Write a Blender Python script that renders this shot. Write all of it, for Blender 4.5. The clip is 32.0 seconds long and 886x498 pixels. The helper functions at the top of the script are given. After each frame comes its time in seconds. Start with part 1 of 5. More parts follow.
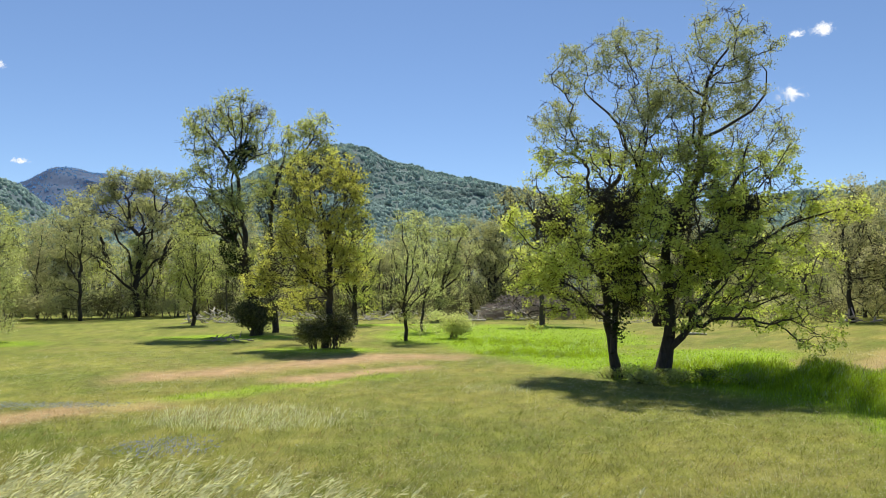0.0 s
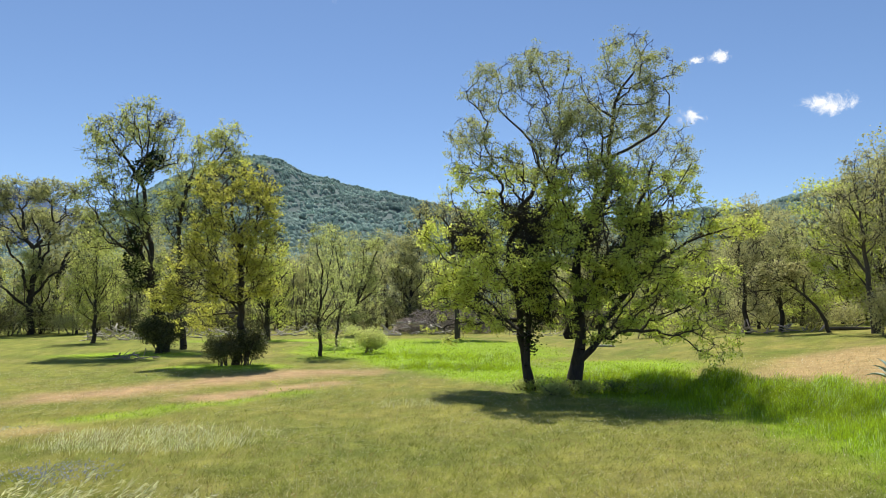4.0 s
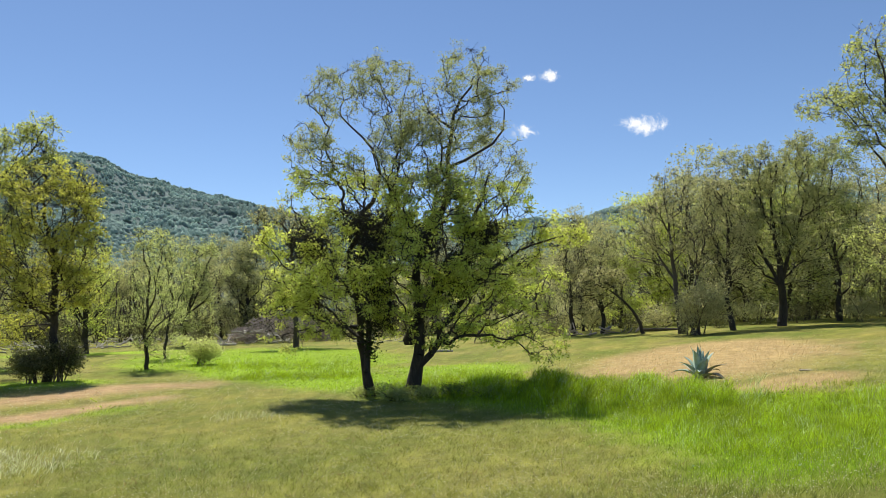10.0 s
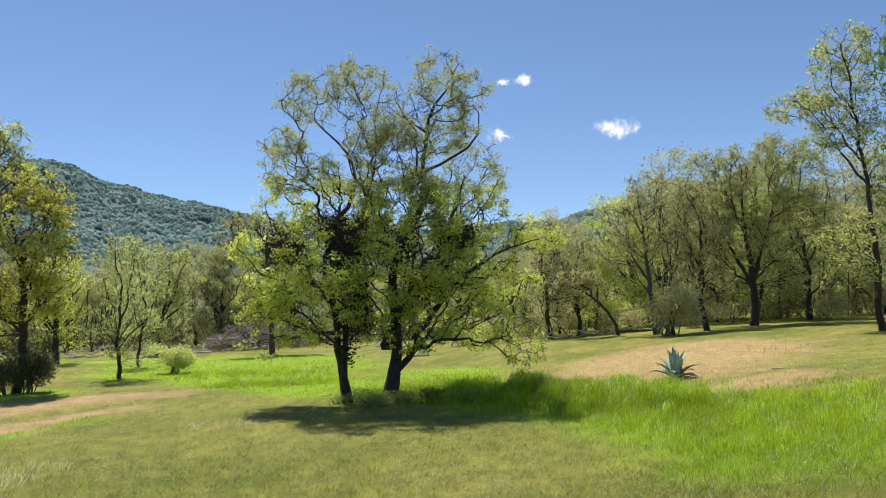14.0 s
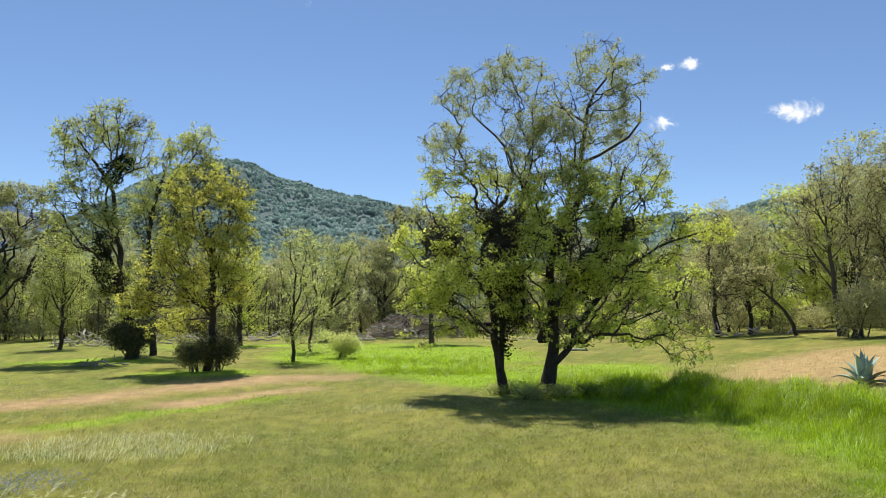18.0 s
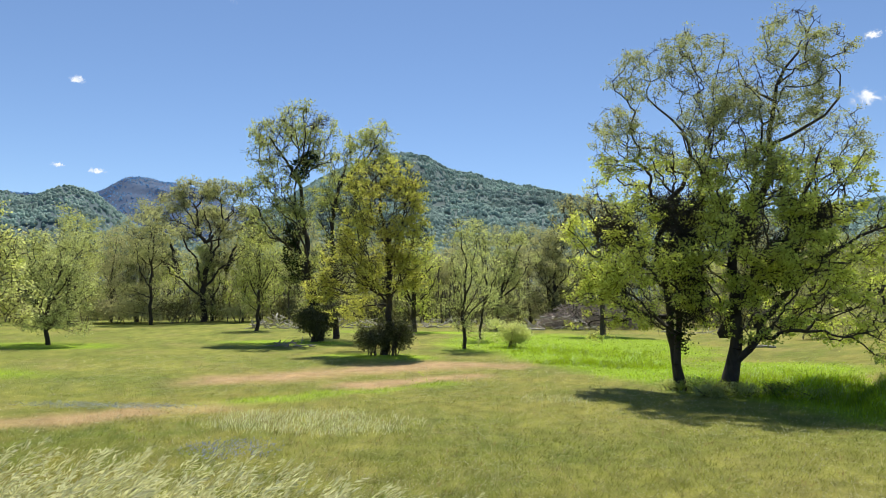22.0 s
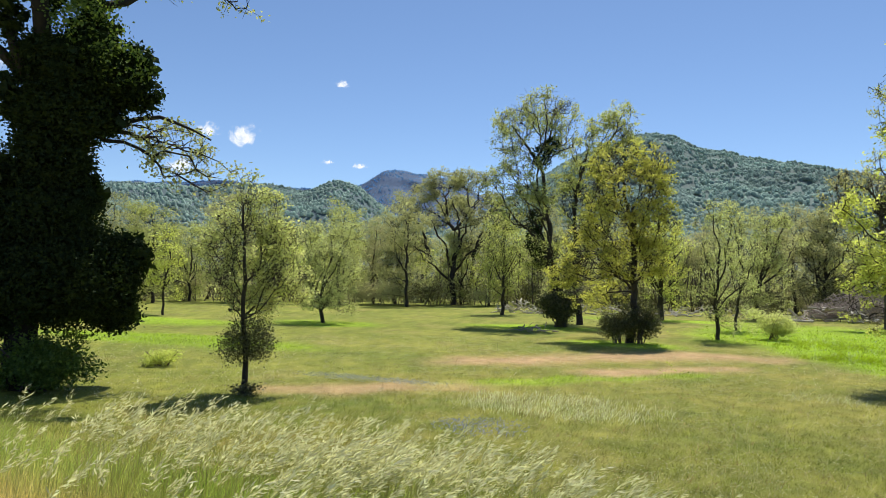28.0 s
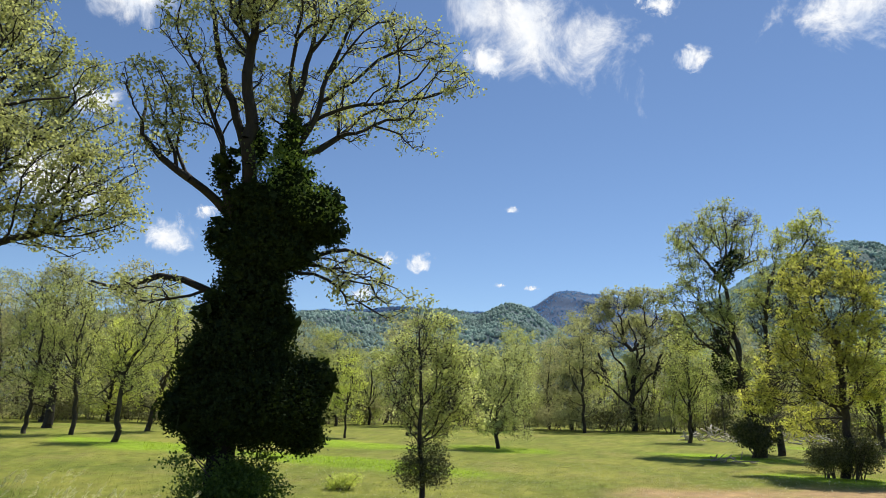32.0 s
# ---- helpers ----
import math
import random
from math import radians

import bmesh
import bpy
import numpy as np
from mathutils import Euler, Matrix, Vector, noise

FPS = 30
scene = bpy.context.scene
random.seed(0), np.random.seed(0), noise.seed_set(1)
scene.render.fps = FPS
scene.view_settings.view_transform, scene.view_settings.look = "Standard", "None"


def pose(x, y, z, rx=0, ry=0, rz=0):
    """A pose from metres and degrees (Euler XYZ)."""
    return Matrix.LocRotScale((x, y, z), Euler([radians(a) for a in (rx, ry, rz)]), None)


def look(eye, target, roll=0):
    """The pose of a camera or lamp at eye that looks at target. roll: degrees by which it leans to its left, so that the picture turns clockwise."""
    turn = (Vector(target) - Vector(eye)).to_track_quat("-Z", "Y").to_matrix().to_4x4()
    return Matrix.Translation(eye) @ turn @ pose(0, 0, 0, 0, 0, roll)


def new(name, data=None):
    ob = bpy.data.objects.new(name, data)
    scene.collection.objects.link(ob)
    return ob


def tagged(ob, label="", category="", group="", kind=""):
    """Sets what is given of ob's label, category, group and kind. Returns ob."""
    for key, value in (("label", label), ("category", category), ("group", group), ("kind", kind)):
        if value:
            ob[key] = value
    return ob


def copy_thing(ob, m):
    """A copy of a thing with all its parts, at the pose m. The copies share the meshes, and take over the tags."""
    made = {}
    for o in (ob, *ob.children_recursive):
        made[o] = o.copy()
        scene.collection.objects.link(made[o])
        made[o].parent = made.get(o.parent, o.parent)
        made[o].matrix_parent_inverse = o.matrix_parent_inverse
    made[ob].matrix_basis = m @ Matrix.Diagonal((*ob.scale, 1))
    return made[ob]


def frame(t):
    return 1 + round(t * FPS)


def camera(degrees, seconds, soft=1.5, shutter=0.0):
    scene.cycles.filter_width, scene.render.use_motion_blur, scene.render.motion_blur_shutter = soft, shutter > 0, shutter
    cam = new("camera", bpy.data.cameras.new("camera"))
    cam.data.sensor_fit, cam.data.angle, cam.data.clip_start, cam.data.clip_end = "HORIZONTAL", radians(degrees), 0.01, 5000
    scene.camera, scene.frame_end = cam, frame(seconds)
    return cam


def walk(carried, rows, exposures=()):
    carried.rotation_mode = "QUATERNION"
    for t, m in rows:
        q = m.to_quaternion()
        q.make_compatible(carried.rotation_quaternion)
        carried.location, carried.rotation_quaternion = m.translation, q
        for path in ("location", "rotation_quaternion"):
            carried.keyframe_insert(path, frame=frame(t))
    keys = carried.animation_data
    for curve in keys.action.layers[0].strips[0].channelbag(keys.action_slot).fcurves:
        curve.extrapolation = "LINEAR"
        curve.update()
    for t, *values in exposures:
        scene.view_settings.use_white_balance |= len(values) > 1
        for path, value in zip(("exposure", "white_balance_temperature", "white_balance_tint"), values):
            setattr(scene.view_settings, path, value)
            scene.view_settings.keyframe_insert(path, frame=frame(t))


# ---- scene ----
EYE = 3.0
# seconds, heading (degrees clockwise from +y), tilt upwards, roll
TURNS = [
    (0.0, -0.000, 3.500, 0.000),
    (0.5, 0.937, 3.690, -0.061),
    (1.0, 1.770, 3.870, -0.102),
    (1.5, 2.510, 4.076, -0.054),
    (2.0, 3.223, 4.299, 0.042),
    (2.5, 3.942, 4.515, 0.093),
    (3.0, 4.766, 4.650, 0.043),
    (3.5, 5.739, 4.663, -0.090),
    (5.5, 10.059, 4.460, -0.705),
    (6.0, 11.157, 4.465, -0.691),
    (6.5, 12.329, 4.460, -0.639),
    (7.0, 13.602, 4.374, -0.550),
    (7.5, 14.924, 4.291, -0.529),
    (8.0, 16.161, 4.285, -0.581),
    (8.5, 17.147, 4.409, -0.684),
    (9.0, 17.936, 4.649, -0.805),
    (9.5, 18.704, 4.904, -0.902),
    (10.0, 19.601, 5.032, -1.013),
    (10.5, 20.645, 5.024, -1.073),
    (11.0, 21.730, 4.913, -1.148),
    (11.5, 22.677, 4.833, -1.282),
    (12.0, 23.352, 4.811, -1.433),
    (12.5, 23.575, 4.878, -1.645),
    (13.0, 23.272, 5.032, -1.826),
    (13.5, 22.525, 5.199, -1.879),
    (15.5, 17.370, 5.346, -1.366),
    (16.0, 15.664, 5.324, -1.245),
    (16.5, 13.923, 5.282, -0.993),
    (17.0, 12.249, 5.194, -0.771),
    (17.5, 10.604, 5.079, -0.589),
    (18.0, 8.880, 4.971, -0.459),
    (18.5, 6.974, 4.898, -0.306),
    (19.0, 5.011, 4.862, -0.248),
    (19.5, 3.058, 4.827, -0.098),
    (20.0, 1.271, 4.750, 0.044),
    (20.5, -0.350, 4.635, 0.287),
    (21.0, -1.888, 4.484, 0.431),
    (21.5, -3.311, 4.331, 0.527),
    (22.0, -4.749, 4.125, 0.571),
    (22.5, -6.185, 3.937, 0.619),
    (23.0, -7.693, 3.692, 0.656),
    (23.5, -9.344, 3.447, 0.772),
    (24.0, -11.088, 3.239, 0.881),
    (24.5, -12.977, 3.063, 0.923),
    (25.0, -14.886, 2.963, 0.890),
    (25.5, -16.663, 2.905, 0.881),
    (27.5, -22.571, 2.697, 1.186),
    (28.0, -24.106, 2.674, 1.247),
    (28.5, -26.060, 2.610, 1.296),
    (29.0, -28.375, 2.572, 1.410),
    (29.5, -30.766, 2.837, 1.470),
    (30.0, -33.004, 3.771, 1.485),
    (30.5, -34.807, 5.452, 1.570),
    (31.0, -36.179, 7.672, 1.553),
    (31.5, -37.250, 10.006, 1.554),
    (32.0, -38.182, 12.154, 1.412),
]
cam = camera(63.8, 32.0, 0.6)
walk(cam, [(t, pose(0, 0, EYE, 0, 0, -yaw) @ pose(0, 0, 0, 90 + tilt) @ pose(0, 0, 0, 0, 0, roll)) for t, yaw, tilt, roll in TURNS],
     [(0.0, 0.30), (29.5, 0.31), (30.8, 0.26), (32.0, 0.18)])

# ---------------- sky and sun ----------------
SUN_AZ, SUN_EL = -3.0, 62.0
world = bpy.data.worlds.new("sky")
scene.world = world
world.use_nodes = True
wn = world.node_tree.nodes
sky = wn.new("ShaderNodeTexSky")
sky.sky_type = "NISHITA"
sky.sun_disc = False
sky.sun_elevation, sky.sun_rotation = radians(SUN_EL), radians(SUN_AZ)
sky.altitude, sky.air_density, sky.dust_density, sky.ozone_density = 1900, 1.0, 0.35, 4.5
wn["Background"].inputs["Strength"].default_value = 0.107
world.node_tree.links.new(sky.outputs["Color"], wn["Background"].inputs["Color"])
sun_data = bpy.data.lights.new("sun", "SUN")
sun_data.energy, sun_data.angle, sun_data.color = 5.0, radians(0.53), (1.0, 0.95, 0.86)
sun = new("sun", sun_data)
sun.matrix_world = look((100 * math.sin(radians(SUN_AZ)) * math.cos(radians(SUN_EL)), 100 * math.cos(radians(SUN_AZ)) * math.cos(radians(SUN_EL)), 100 * math.sin(radians(SUN_EL))), (0, 0, 0))


# ---------------- terrain ----------------
def step(a, b, v):
    v = np.clip((np.asarray(v, float) - a) / (b - a), 0, 1)
    return v * v * (3 - 2 * v)


def wave(x, y, scale, seed=0.0):
    """Cheap smooth noise in -1..1."""
    x, y = np.asarray(x, float) / scale, np.asarray(y, float) / scale
    s = seed * 1.7
    return (np.sin(x * 1.9 + 1.3 * np.sin(y * 1.1 + s) + s) + np.sin(y * 2.3 + 1.1 * np.sin(x * 1.7 - s) + 2 * s)
            + 0.6 * np.sin(x * 4.1 + y * 3.3 + 1.5 * np.sin(y * 2.9 + s)) + 0.5 * np.sin(x * 5.3 - y * 6.1 + 3 * s)) / 3.1


def ground_z(x, y):
    x, y = np.asarray(x, float), np.asarray(y, float)
    w = np.maximum(x - 0.35 * y - 1.2, 0)
    r = np.hypot(x, y)
    z = 2.1 * (1 - np.exp(-(w * w / (w + 4.8)) / 16.8))
    z = z + 0.68 * (1 - step(5.2, 11.4, y)) + 0.75 * (1 - step(0.6, 5.0, y))
    z = z + 0.05 * wave(x, y, 4.0, 2) * step(4, 20, r)
    hollow = near_line(x, y, [(9.3, 25.6), (10.8, 23.5), (12.0, 18.5), (12.4, 14.5)])
    z = z + 0.42 * np.exp(-(hollow / 1.25) ** 2) * (0.65 + 0.45 * wave(x, y, 1.1, 41))
    z = z + step(85, 420, r) * step(10, 40, x - 0.2 * y) * 26.0
    z = z + step(140, 900, r) * 16.0
    return z


def at(az, d):
    a = radians(az)
    return d * math.sin(a), d * math.cos(a)


def near_line(x, y, pts):
    """Distance from a polyline."""
    best = np.full(np.shape(x), 1e9)
    for (ax, ay), (bx, by) in zip(pts[:-1], pts[1:]):
        dx, dy = bx - ax, by - ay
        k = np.clip(((x - ax) * dx + (y - ay) * dy) / (dx * dx + dy * dy), 0, 1)
        best = np.minimum(best, np.hypot(x - ax - k * dx, y - ay - k * dy))
    return best


def zones(x, y):
    """How dry, how lush and how oat-grown the meadow is at a place, each 0..1."""
    x, y = np.asarray(x, float), np.asarray(y, float)
    n1, n2 = wave(x, y, 2.2, 1), wave(x, y, 0.7, 5)
    track = near_line(x, y, [(0.0, 33.5), (-2.5, 33.6), (-5.5, 31.0), (-9.6, 26)]) + 0.9 * n1 + 0.4 * n2
    track2 = near_line(x, y, [(-0.8, 28.6), (-2.6, 27.4), (-4.9, 24.8)]) + 0.6 * n1 + 0.3 * n2
    rut = near_line(x, y, [(-8.0, 19.3), (-9.4, 18.4), (-10.4, 16.9), (-12.2, 15.8)]) + 0.5 * n1
    dry = np.maximum.reduce([0.88 * (1 - step(0.2, 2.6, track)), 0.85 * (1 - step(0.1, 1.5, track2)), 0.8 * (1 - step(0.1, 1.3, rut))])
    u, v = x - 22.6, y - 26.6
    p, q = 0.8 * u + 0.6 * v, -0.6 * u + 0.8 * v
    tan = np.hypot(p / 10.4, q / 5.8) + 0.17 * n1 + 0.09 * n2
    tan2 = np.hypot((x - 17.0) / 2.8, (y - 17.0) / 1.5) + 0.14 * n1
    dry = np.maximum.reduce([dry, 0.92 * (1 - step(0.6, 1.15, tan)), 0.85 * (1 - step(0.6, 1.2, tan2))])
    bright = near_line(x, y, [(3, 50), (5, 36), (8.0, 28.5), (10.8, 23.5), (12.0, 18.5), (12.4, 13), (10.4, 8.5), (12, 5)])
    edge = near_line(x, y, [(-9.0, 18.9), (-5.5, 22.2), (-2.0, 25.9)]) + 0.3 * n2
    lush = 1 - step(1.8, 4.0, bright + 0.8 * n1 + 0.5 * n2 - 2.6 * step(30, 50, y))
    far_lush = np.hypot((x - 5) / 9.5, (y - 52) / 15) + 0.16 * n1
    lush = np.maximum(lush, 0.72 * (1 - step(0.25, 1.0, edge)))
    lush = np.maximum(lush, 0.9 * (1 - step(0.75, 1.15, far_lush)))
    for cx, cy, rx, ry in ((-27.5, 41.5, 4.6, 3.2), (-26, 26, 9, 3.0), (-7.5, 66, 10, 3), (-40, 36, 12, 4), (-44, 24, 10, 3), (12.8, 34.5, 4.2, 4.6), (-6.6, 37.2, 3.6, 2.4), (-14.5, 48.0, 5.0, 3.4)):
        lush = np.maximum(lush, 0.9 * (1 - step(0.6, 1.15, np.hypot((x - cx) / rx, (y - cy) / ry) + 0.15 * n1)))
    lush = lush * (1 - 0.9 * dry)
    bank = 1 - step(5.6, 6.6, y + 0.35 * n1 + 0.05 * x * (x > 0) + 0.25 * np.maximum(x - 1, 0))
    return dry, lush, bank


def meadow_colour(x, y):
    dry, lush, bank = zones(x, y)
    m = 0.5 + 0.35 * wave(x, y, 3.1, 7) + 0.25 * wave(x * 0.5, y * 1.4, 5.0, 17)
    m2 = 0.5 + 0.5 * wave(x, y, 0.55, 3)
    k = np.clip(0.5 + 1.5 * (0.6 * (m - 0.5) + 0.4 * (m2 - 0.5)), 0, 1)[..., None]
    c = np.array((0.112, 0.156, 0.014)) * (1 - k) + np.array((0.280, 0.245, 0.052)) * k
    near = ((1 - step(17, 26, y)) * step(-7, -2, x))[..., None] * 0.5
    c = c * (1 - near) + np.array((0.205, 0.215, 0.038)) * (0.75 + 0.5 * k) * near
    west = (1 - step(-15, -9, x))[..., None] * 0.4
    c = c * (1 - west) + np.array((0.182, 0.222, 0.028)) * (0.75 + 0.5 * k) * west
    c = c * (1 + 0.20 * wave(x, y, 0.28, 91) + 0.12 * wave(x, y, 0.11, 93))[..., None]
    worn = (1 - near) * step(0.25, 0.8, wave(x, y, 2.4, 51) + 0.5 * wave(x, y, 0.8, 53))[..., None] * 0.32
    c = c * (1 - worn) + np.array((0.27, 0.215, 0.085)) * worn
    slope = step(9, 14, x)[..., None]
    c = c * (1 - dry[..., None]) + ((np.array((0.44, 0.285, 0.150)) * (1 - slope) + np.array((0.42, 0.295, 0.130)) * slope) * (0.85 + 0.3 * m2[..., None])) * dry[..., None]
    c = c * (1 - lush[..., None]) + (np.array((0.22, 0.33, 0.014)) * (0.8 + 0.5 * m[..., None])) * lush[..., None]
    gold = (bank * (1 - step(-6.0, -2.0, x)))[..., None] * 0.5
    return c * (1 - gold) + np.array((0.44, 0.35, 0.13)) * gold


# ---------------- materials ----------------
def shader(name):
    mat = bpy.data.materials.new(name)
    mat.use_nodes = True
    return mat, mat.node_tree.nodes, mat.node_tree.links, mat.node_tree.nodes["Principled BSDF"]


def ramp(n, stops):
    node = n.new("ShaderNodeValToRGB")
    els = node.color_ramp.elements
    while len(els) < len(stops):
        els.new(0.5)
    for e, (pos, col) in zip(els, stops):
        e.position, e.color = pos, (*col, 1)
    return node


def noise_node(n, l, scale, detail=4.0, rough=0.6, vec=None):
    t = n.new("ShaderNodeTexNoise")
    t.inputs["Scale"].default_value, t.inputs["Detail"].default_value, t.inputs["Roughness"].default_value = scale, detail, rough
    if vec is None:
        vec = n.new("ShaderNodeTexCoord").outputs["Object"]
    l.new(vec, t.inputs["Vector"])
    return t


def bump(n, l, height, strength, dist, bsdf):
    b = n.new("ShaderNodeBump")
    b.inputs["Strength"].default_value, b.inputs["Distance"].default_value = strength, dist
    l.new(height, b.inputs["Height"])
    l.new(b.outputs["Normal"], bsdf.inputs["Normal"])


def leaf_material(name, dark, light, through_light, rough=0.6, thin=0.45, gloss=0.2, patch=0.0):
    """Leaves: colour varies from leaf to leaf and from tree to tree, and light shines through."""
    mat, n, l, b = shader(name)
    g = n.new("ShaderNodeNewGeometry")
    o = n.new("ShaderNodeObjectInfo")
    mid = tuple((p + q) / 2 for p, q in zip(dark, light))
    r = ramp(n, [(0.0, dark), (0.55, mid), (1.0, light)])
    l.new(g.outputs["Random Per Island"], r.inputs["Fac"])
    hsv = n.new("ShaderNodeHueSaturation")
    hue = n.new("ShaderNodeMapRange")
    hue.inputs["To Min"].default_value, hue.inputs["To Max"].default_value = 0.493, 0.507
    l.new(o.outputs["Random"], hue.inputs["Value"])
    l.new(hue.outputs["Result"], hsv.inputs["Hue"])
    val = n.new("ShaderNodeMapRange")
    val.inputs["To Min"].default_value, val.inputs["To Max"].default_value = 1.10, 0.92
    l.new(o.outputs["Random"], val.inputs["Value"])
    if patch:
        broad = noise_node(n, l, 1 / patch, 4, 0.6)
        val.inputs["From Min"].default_value, val.inputs["From Max"].default_value = 0.32, 0.68
        val.inputs["To Min"].default_value, val.inputs["To Max"].default_value = 0.72, 1.3
        l.new(broad.outputs["Fac"], val.inputs["Value"])
    l.new(val.outputs["Result"], hsv.inputs["Value"])
    l.new(r.outputs["Color"], hsv.inputs["Color"])
    l.new(hsv.outputs["Color"], b.inputs["Base Color"])
    b.inputs["Roughness"].default_value = rough
    b.inputs["Specular IOR Level"].default_value = gloss
    tr = n.new("ShaderNodeBsdfTranslucent")
    mul = n.new("ShaderNodeMix")
    mul.data_type, mul.blend_type = "RGBA", "MULTIPLY"
    mul.inputs["Factor"].default_value = 1.0
    l.new(hsv.outputs["Color"], mul.inputs["A"])
    mul.inputs["B"].default_value = (0.86 * through_light[0], 0.93 * through_light[1], 0.85 * through_light[2], 1)
    l.new(mul.outputs["Result"], tr.inputs["Color"])
    mix = n.new("ShaderNodeMixShader")
    mix.inputs["Fac"].default_value = thin
    l.new(b.outputs["BSDF"], mix.inputs[1])
    l.new(tr.outputs["BSDF"], mix.inputs[2])
    l.new(mix.outputs["Shader"], n["Material Output"].inputs["Surface"])
    return mat


def bark_material(name, c0, c1, scale=9.0):
    mat, n, l, b = shader(name)
    tc = n.new("ShaderNodeTexCoord")
    mp = n.new("ShaderNodeMapping")
    mp.inputs["Scale"].default_value = (1, 1, 0.25)
    l.new(tc.outputs["Object"], mp.inputs["Vector"])
    t = noise_node(n, l, scale, 6, 0.7, mp.outputs["Vector"])
    big = noise_node(n, l, 0.9, 3, 0.5)
    add = n.new("ShaderNodeMath")
    add.operation = "MULTIPLY_ADD"
    l.new(big.outputs["Fac"], add.inputs[0])
    add.inputs[1].default_value = 0.5
    l.new(t.outputs["Fac"], add.inputs[2])
    r = ramp(n, [(0.45, c0), (0.95, c1)])
    l.new(add.outputs["Value"], r.inputs["Fac"])
    l.new(r.outputs["Color"], b.inputs["Base Color"])
    b.inputs["Roughness"].default_value = 0.9
    bump(n, l, t.outputs["Fac"], 0.8, 0.03, b)
    return mat


def tinted_material(name, rough=0.7, thin=0.0, spread=0.35, fine=0.0):
    """Colour from the mesh's own tint, varied piece by piece."""
    mat, n, l, b = shader(name)
    a = n.new("ShaderNodeAttribute")
    a.attribute_name = "tint"
    g = n.new("ShaderNodeNewGeometry")
    mr = n.new("ShaderNodeMapRange")
    mr.inputs["To Min"].default_value, mr.inputs["To Max"].default_value = 1 - spread, 1 + spread
    hsv = n.new("ShaderNodeHueSaturation")
    l.new(a.outputs["Color"], hsv.inputs["Color"])
    if fine:
        t = noise_node(n, l, fine, 8, 0.75)
        t2 = noise_node(n, l, fine * 0.11, 5, 0.65)
        ad = n.new("ShaderNodeMath")
        ad.operation = "MULTIPLY_ADD"
        l.new(t.outputs["Fac"], ad.inputs[0])
        ad.inputs[1].default_value = 1.0
        l.new(t2.outputs["Fac"], ad.inputs[2])
        mr.inputs["From Min"].default_value, mr.inputs["From Max"].default_value = 0.6, 1.4
        l.new(ad.outputs["Value"], mr.inputs["Value"])
        bump(n, l, t.outputs["Fac"], 0.9, 0.06, b)
    else:
        l.new(g.outputs["Random Per Island"], mr.inputs["Value"])
    l.new(mr.outputs["Result"], hsv.inputs["Value"])
    l.new(hsv.outputs["Color"], b.inputs["Base Color"])
    b.inputs["Roughness"].default_value = rough
    b.inputs["Specular IOR Level"].default_value = 0.25
    if thin:
        tr = n.new("ShaderNodeBsdfTranslucent")
        l.new(hsv.outputs["Color"], tr.inputs["Color"])
        mix = n.new("ShaderNodeMixShader")
        mix.inputs["Fac"].default_value = thin
        l.new(b.outputs["BSDF"], mix.inputs[1])
        l.new(tr.outputs["BSDF"], mix.inputs[2])
        l.new(mix.outputs["Shader"], n["Material Output"].inputs["Surface"])
    return mat


M_GROUND = tinted_material("meadow soil and turf", 0.95, 0.0, 0.45, 14.0)
M_GRASS = tinted_material("grass blades", 0.55, 0.5, 0.4)
M_STRAW = leaf_material("oat straw", (0.30, 0.34, 0.10), (0.56, 0.54, 0.26), (1.2, 1.1, 0.7), 0.45, 0.4)
M_OAT = leaf_material("oat spikelets", (0.62, 0.57, 0.33), (0.95, 0.93, 0.73), (1.100, 1.050, 0.800), 0.5, 0.5)
M_LEAF_BRIGHT = leaf_material("young oak leaves", (0.341, 0.372, 0.111), (0.629, 0.657, 0.255), (1.750, 1.700, 0.950), thin=0.5)
M_LEAF_YELLOW = leaf_material("yellow green oak leaves", (0.320, 0.319, 0.085), (0.574, 0.557, 0.196), (1.700, 1.640, 0.950), thin=0.5)
M_LEAF_DEEP = leaf_material("deep green weed leaves", (0.082, 0.132, 0.034), (0.215, 0.287, 0.081), (1.5, 1.5, 0.8), 0.5, 0.45)
M_LEAF_PALE = leaf_material("pale young oak leaves", (0.350, 0.364, 0.185), (0.631, 0.634, 0.385), (1.600, 1.580, 0.950), thin=0.5)
M_LEAF_UPPER = leaf_material("small grey green upper oak leaves", (0.246, 0.253, 0.136), (0.453, 0.452, 0.258), (1.65, 1.62, 1.05), thin=0.5)
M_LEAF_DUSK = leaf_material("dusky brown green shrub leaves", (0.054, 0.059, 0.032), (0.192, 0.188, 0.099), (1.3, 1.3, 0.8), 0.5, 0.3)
M_LEAF_FRESH = leaf_material("fresh pale yellow green leaves", (0.377, 0.398, 0.176), (0.680, 0.686, 0.382), (1.45, 1.42, 0.95), thin=0.5)
M_LEAF_MID = leaf_material("mid green leaves", (0.271, 0.290, 0.121), (0.519, 0.524, 0.271), (1.700, 1.680, 1.000), thin=0.5)
M_LEAF_GREY = leaf_material("grey green oak leaves", (0.280, 0.264, 0.156), (0.495, 0.455, 0.298), (1.650, 1.650, 1.150), thin=0.5)
M_LEAF_DULL = leaf_material("dull olive leaves", (0.266, 0.265, 0.144), (0.470, 0.459, 0.287), (1.650, 1.620, 1.050), thin=0.5)
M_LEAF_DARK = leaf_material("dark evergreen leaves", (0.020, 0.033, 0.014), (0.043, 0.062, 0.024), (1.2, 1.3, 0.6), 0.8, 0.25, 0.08)
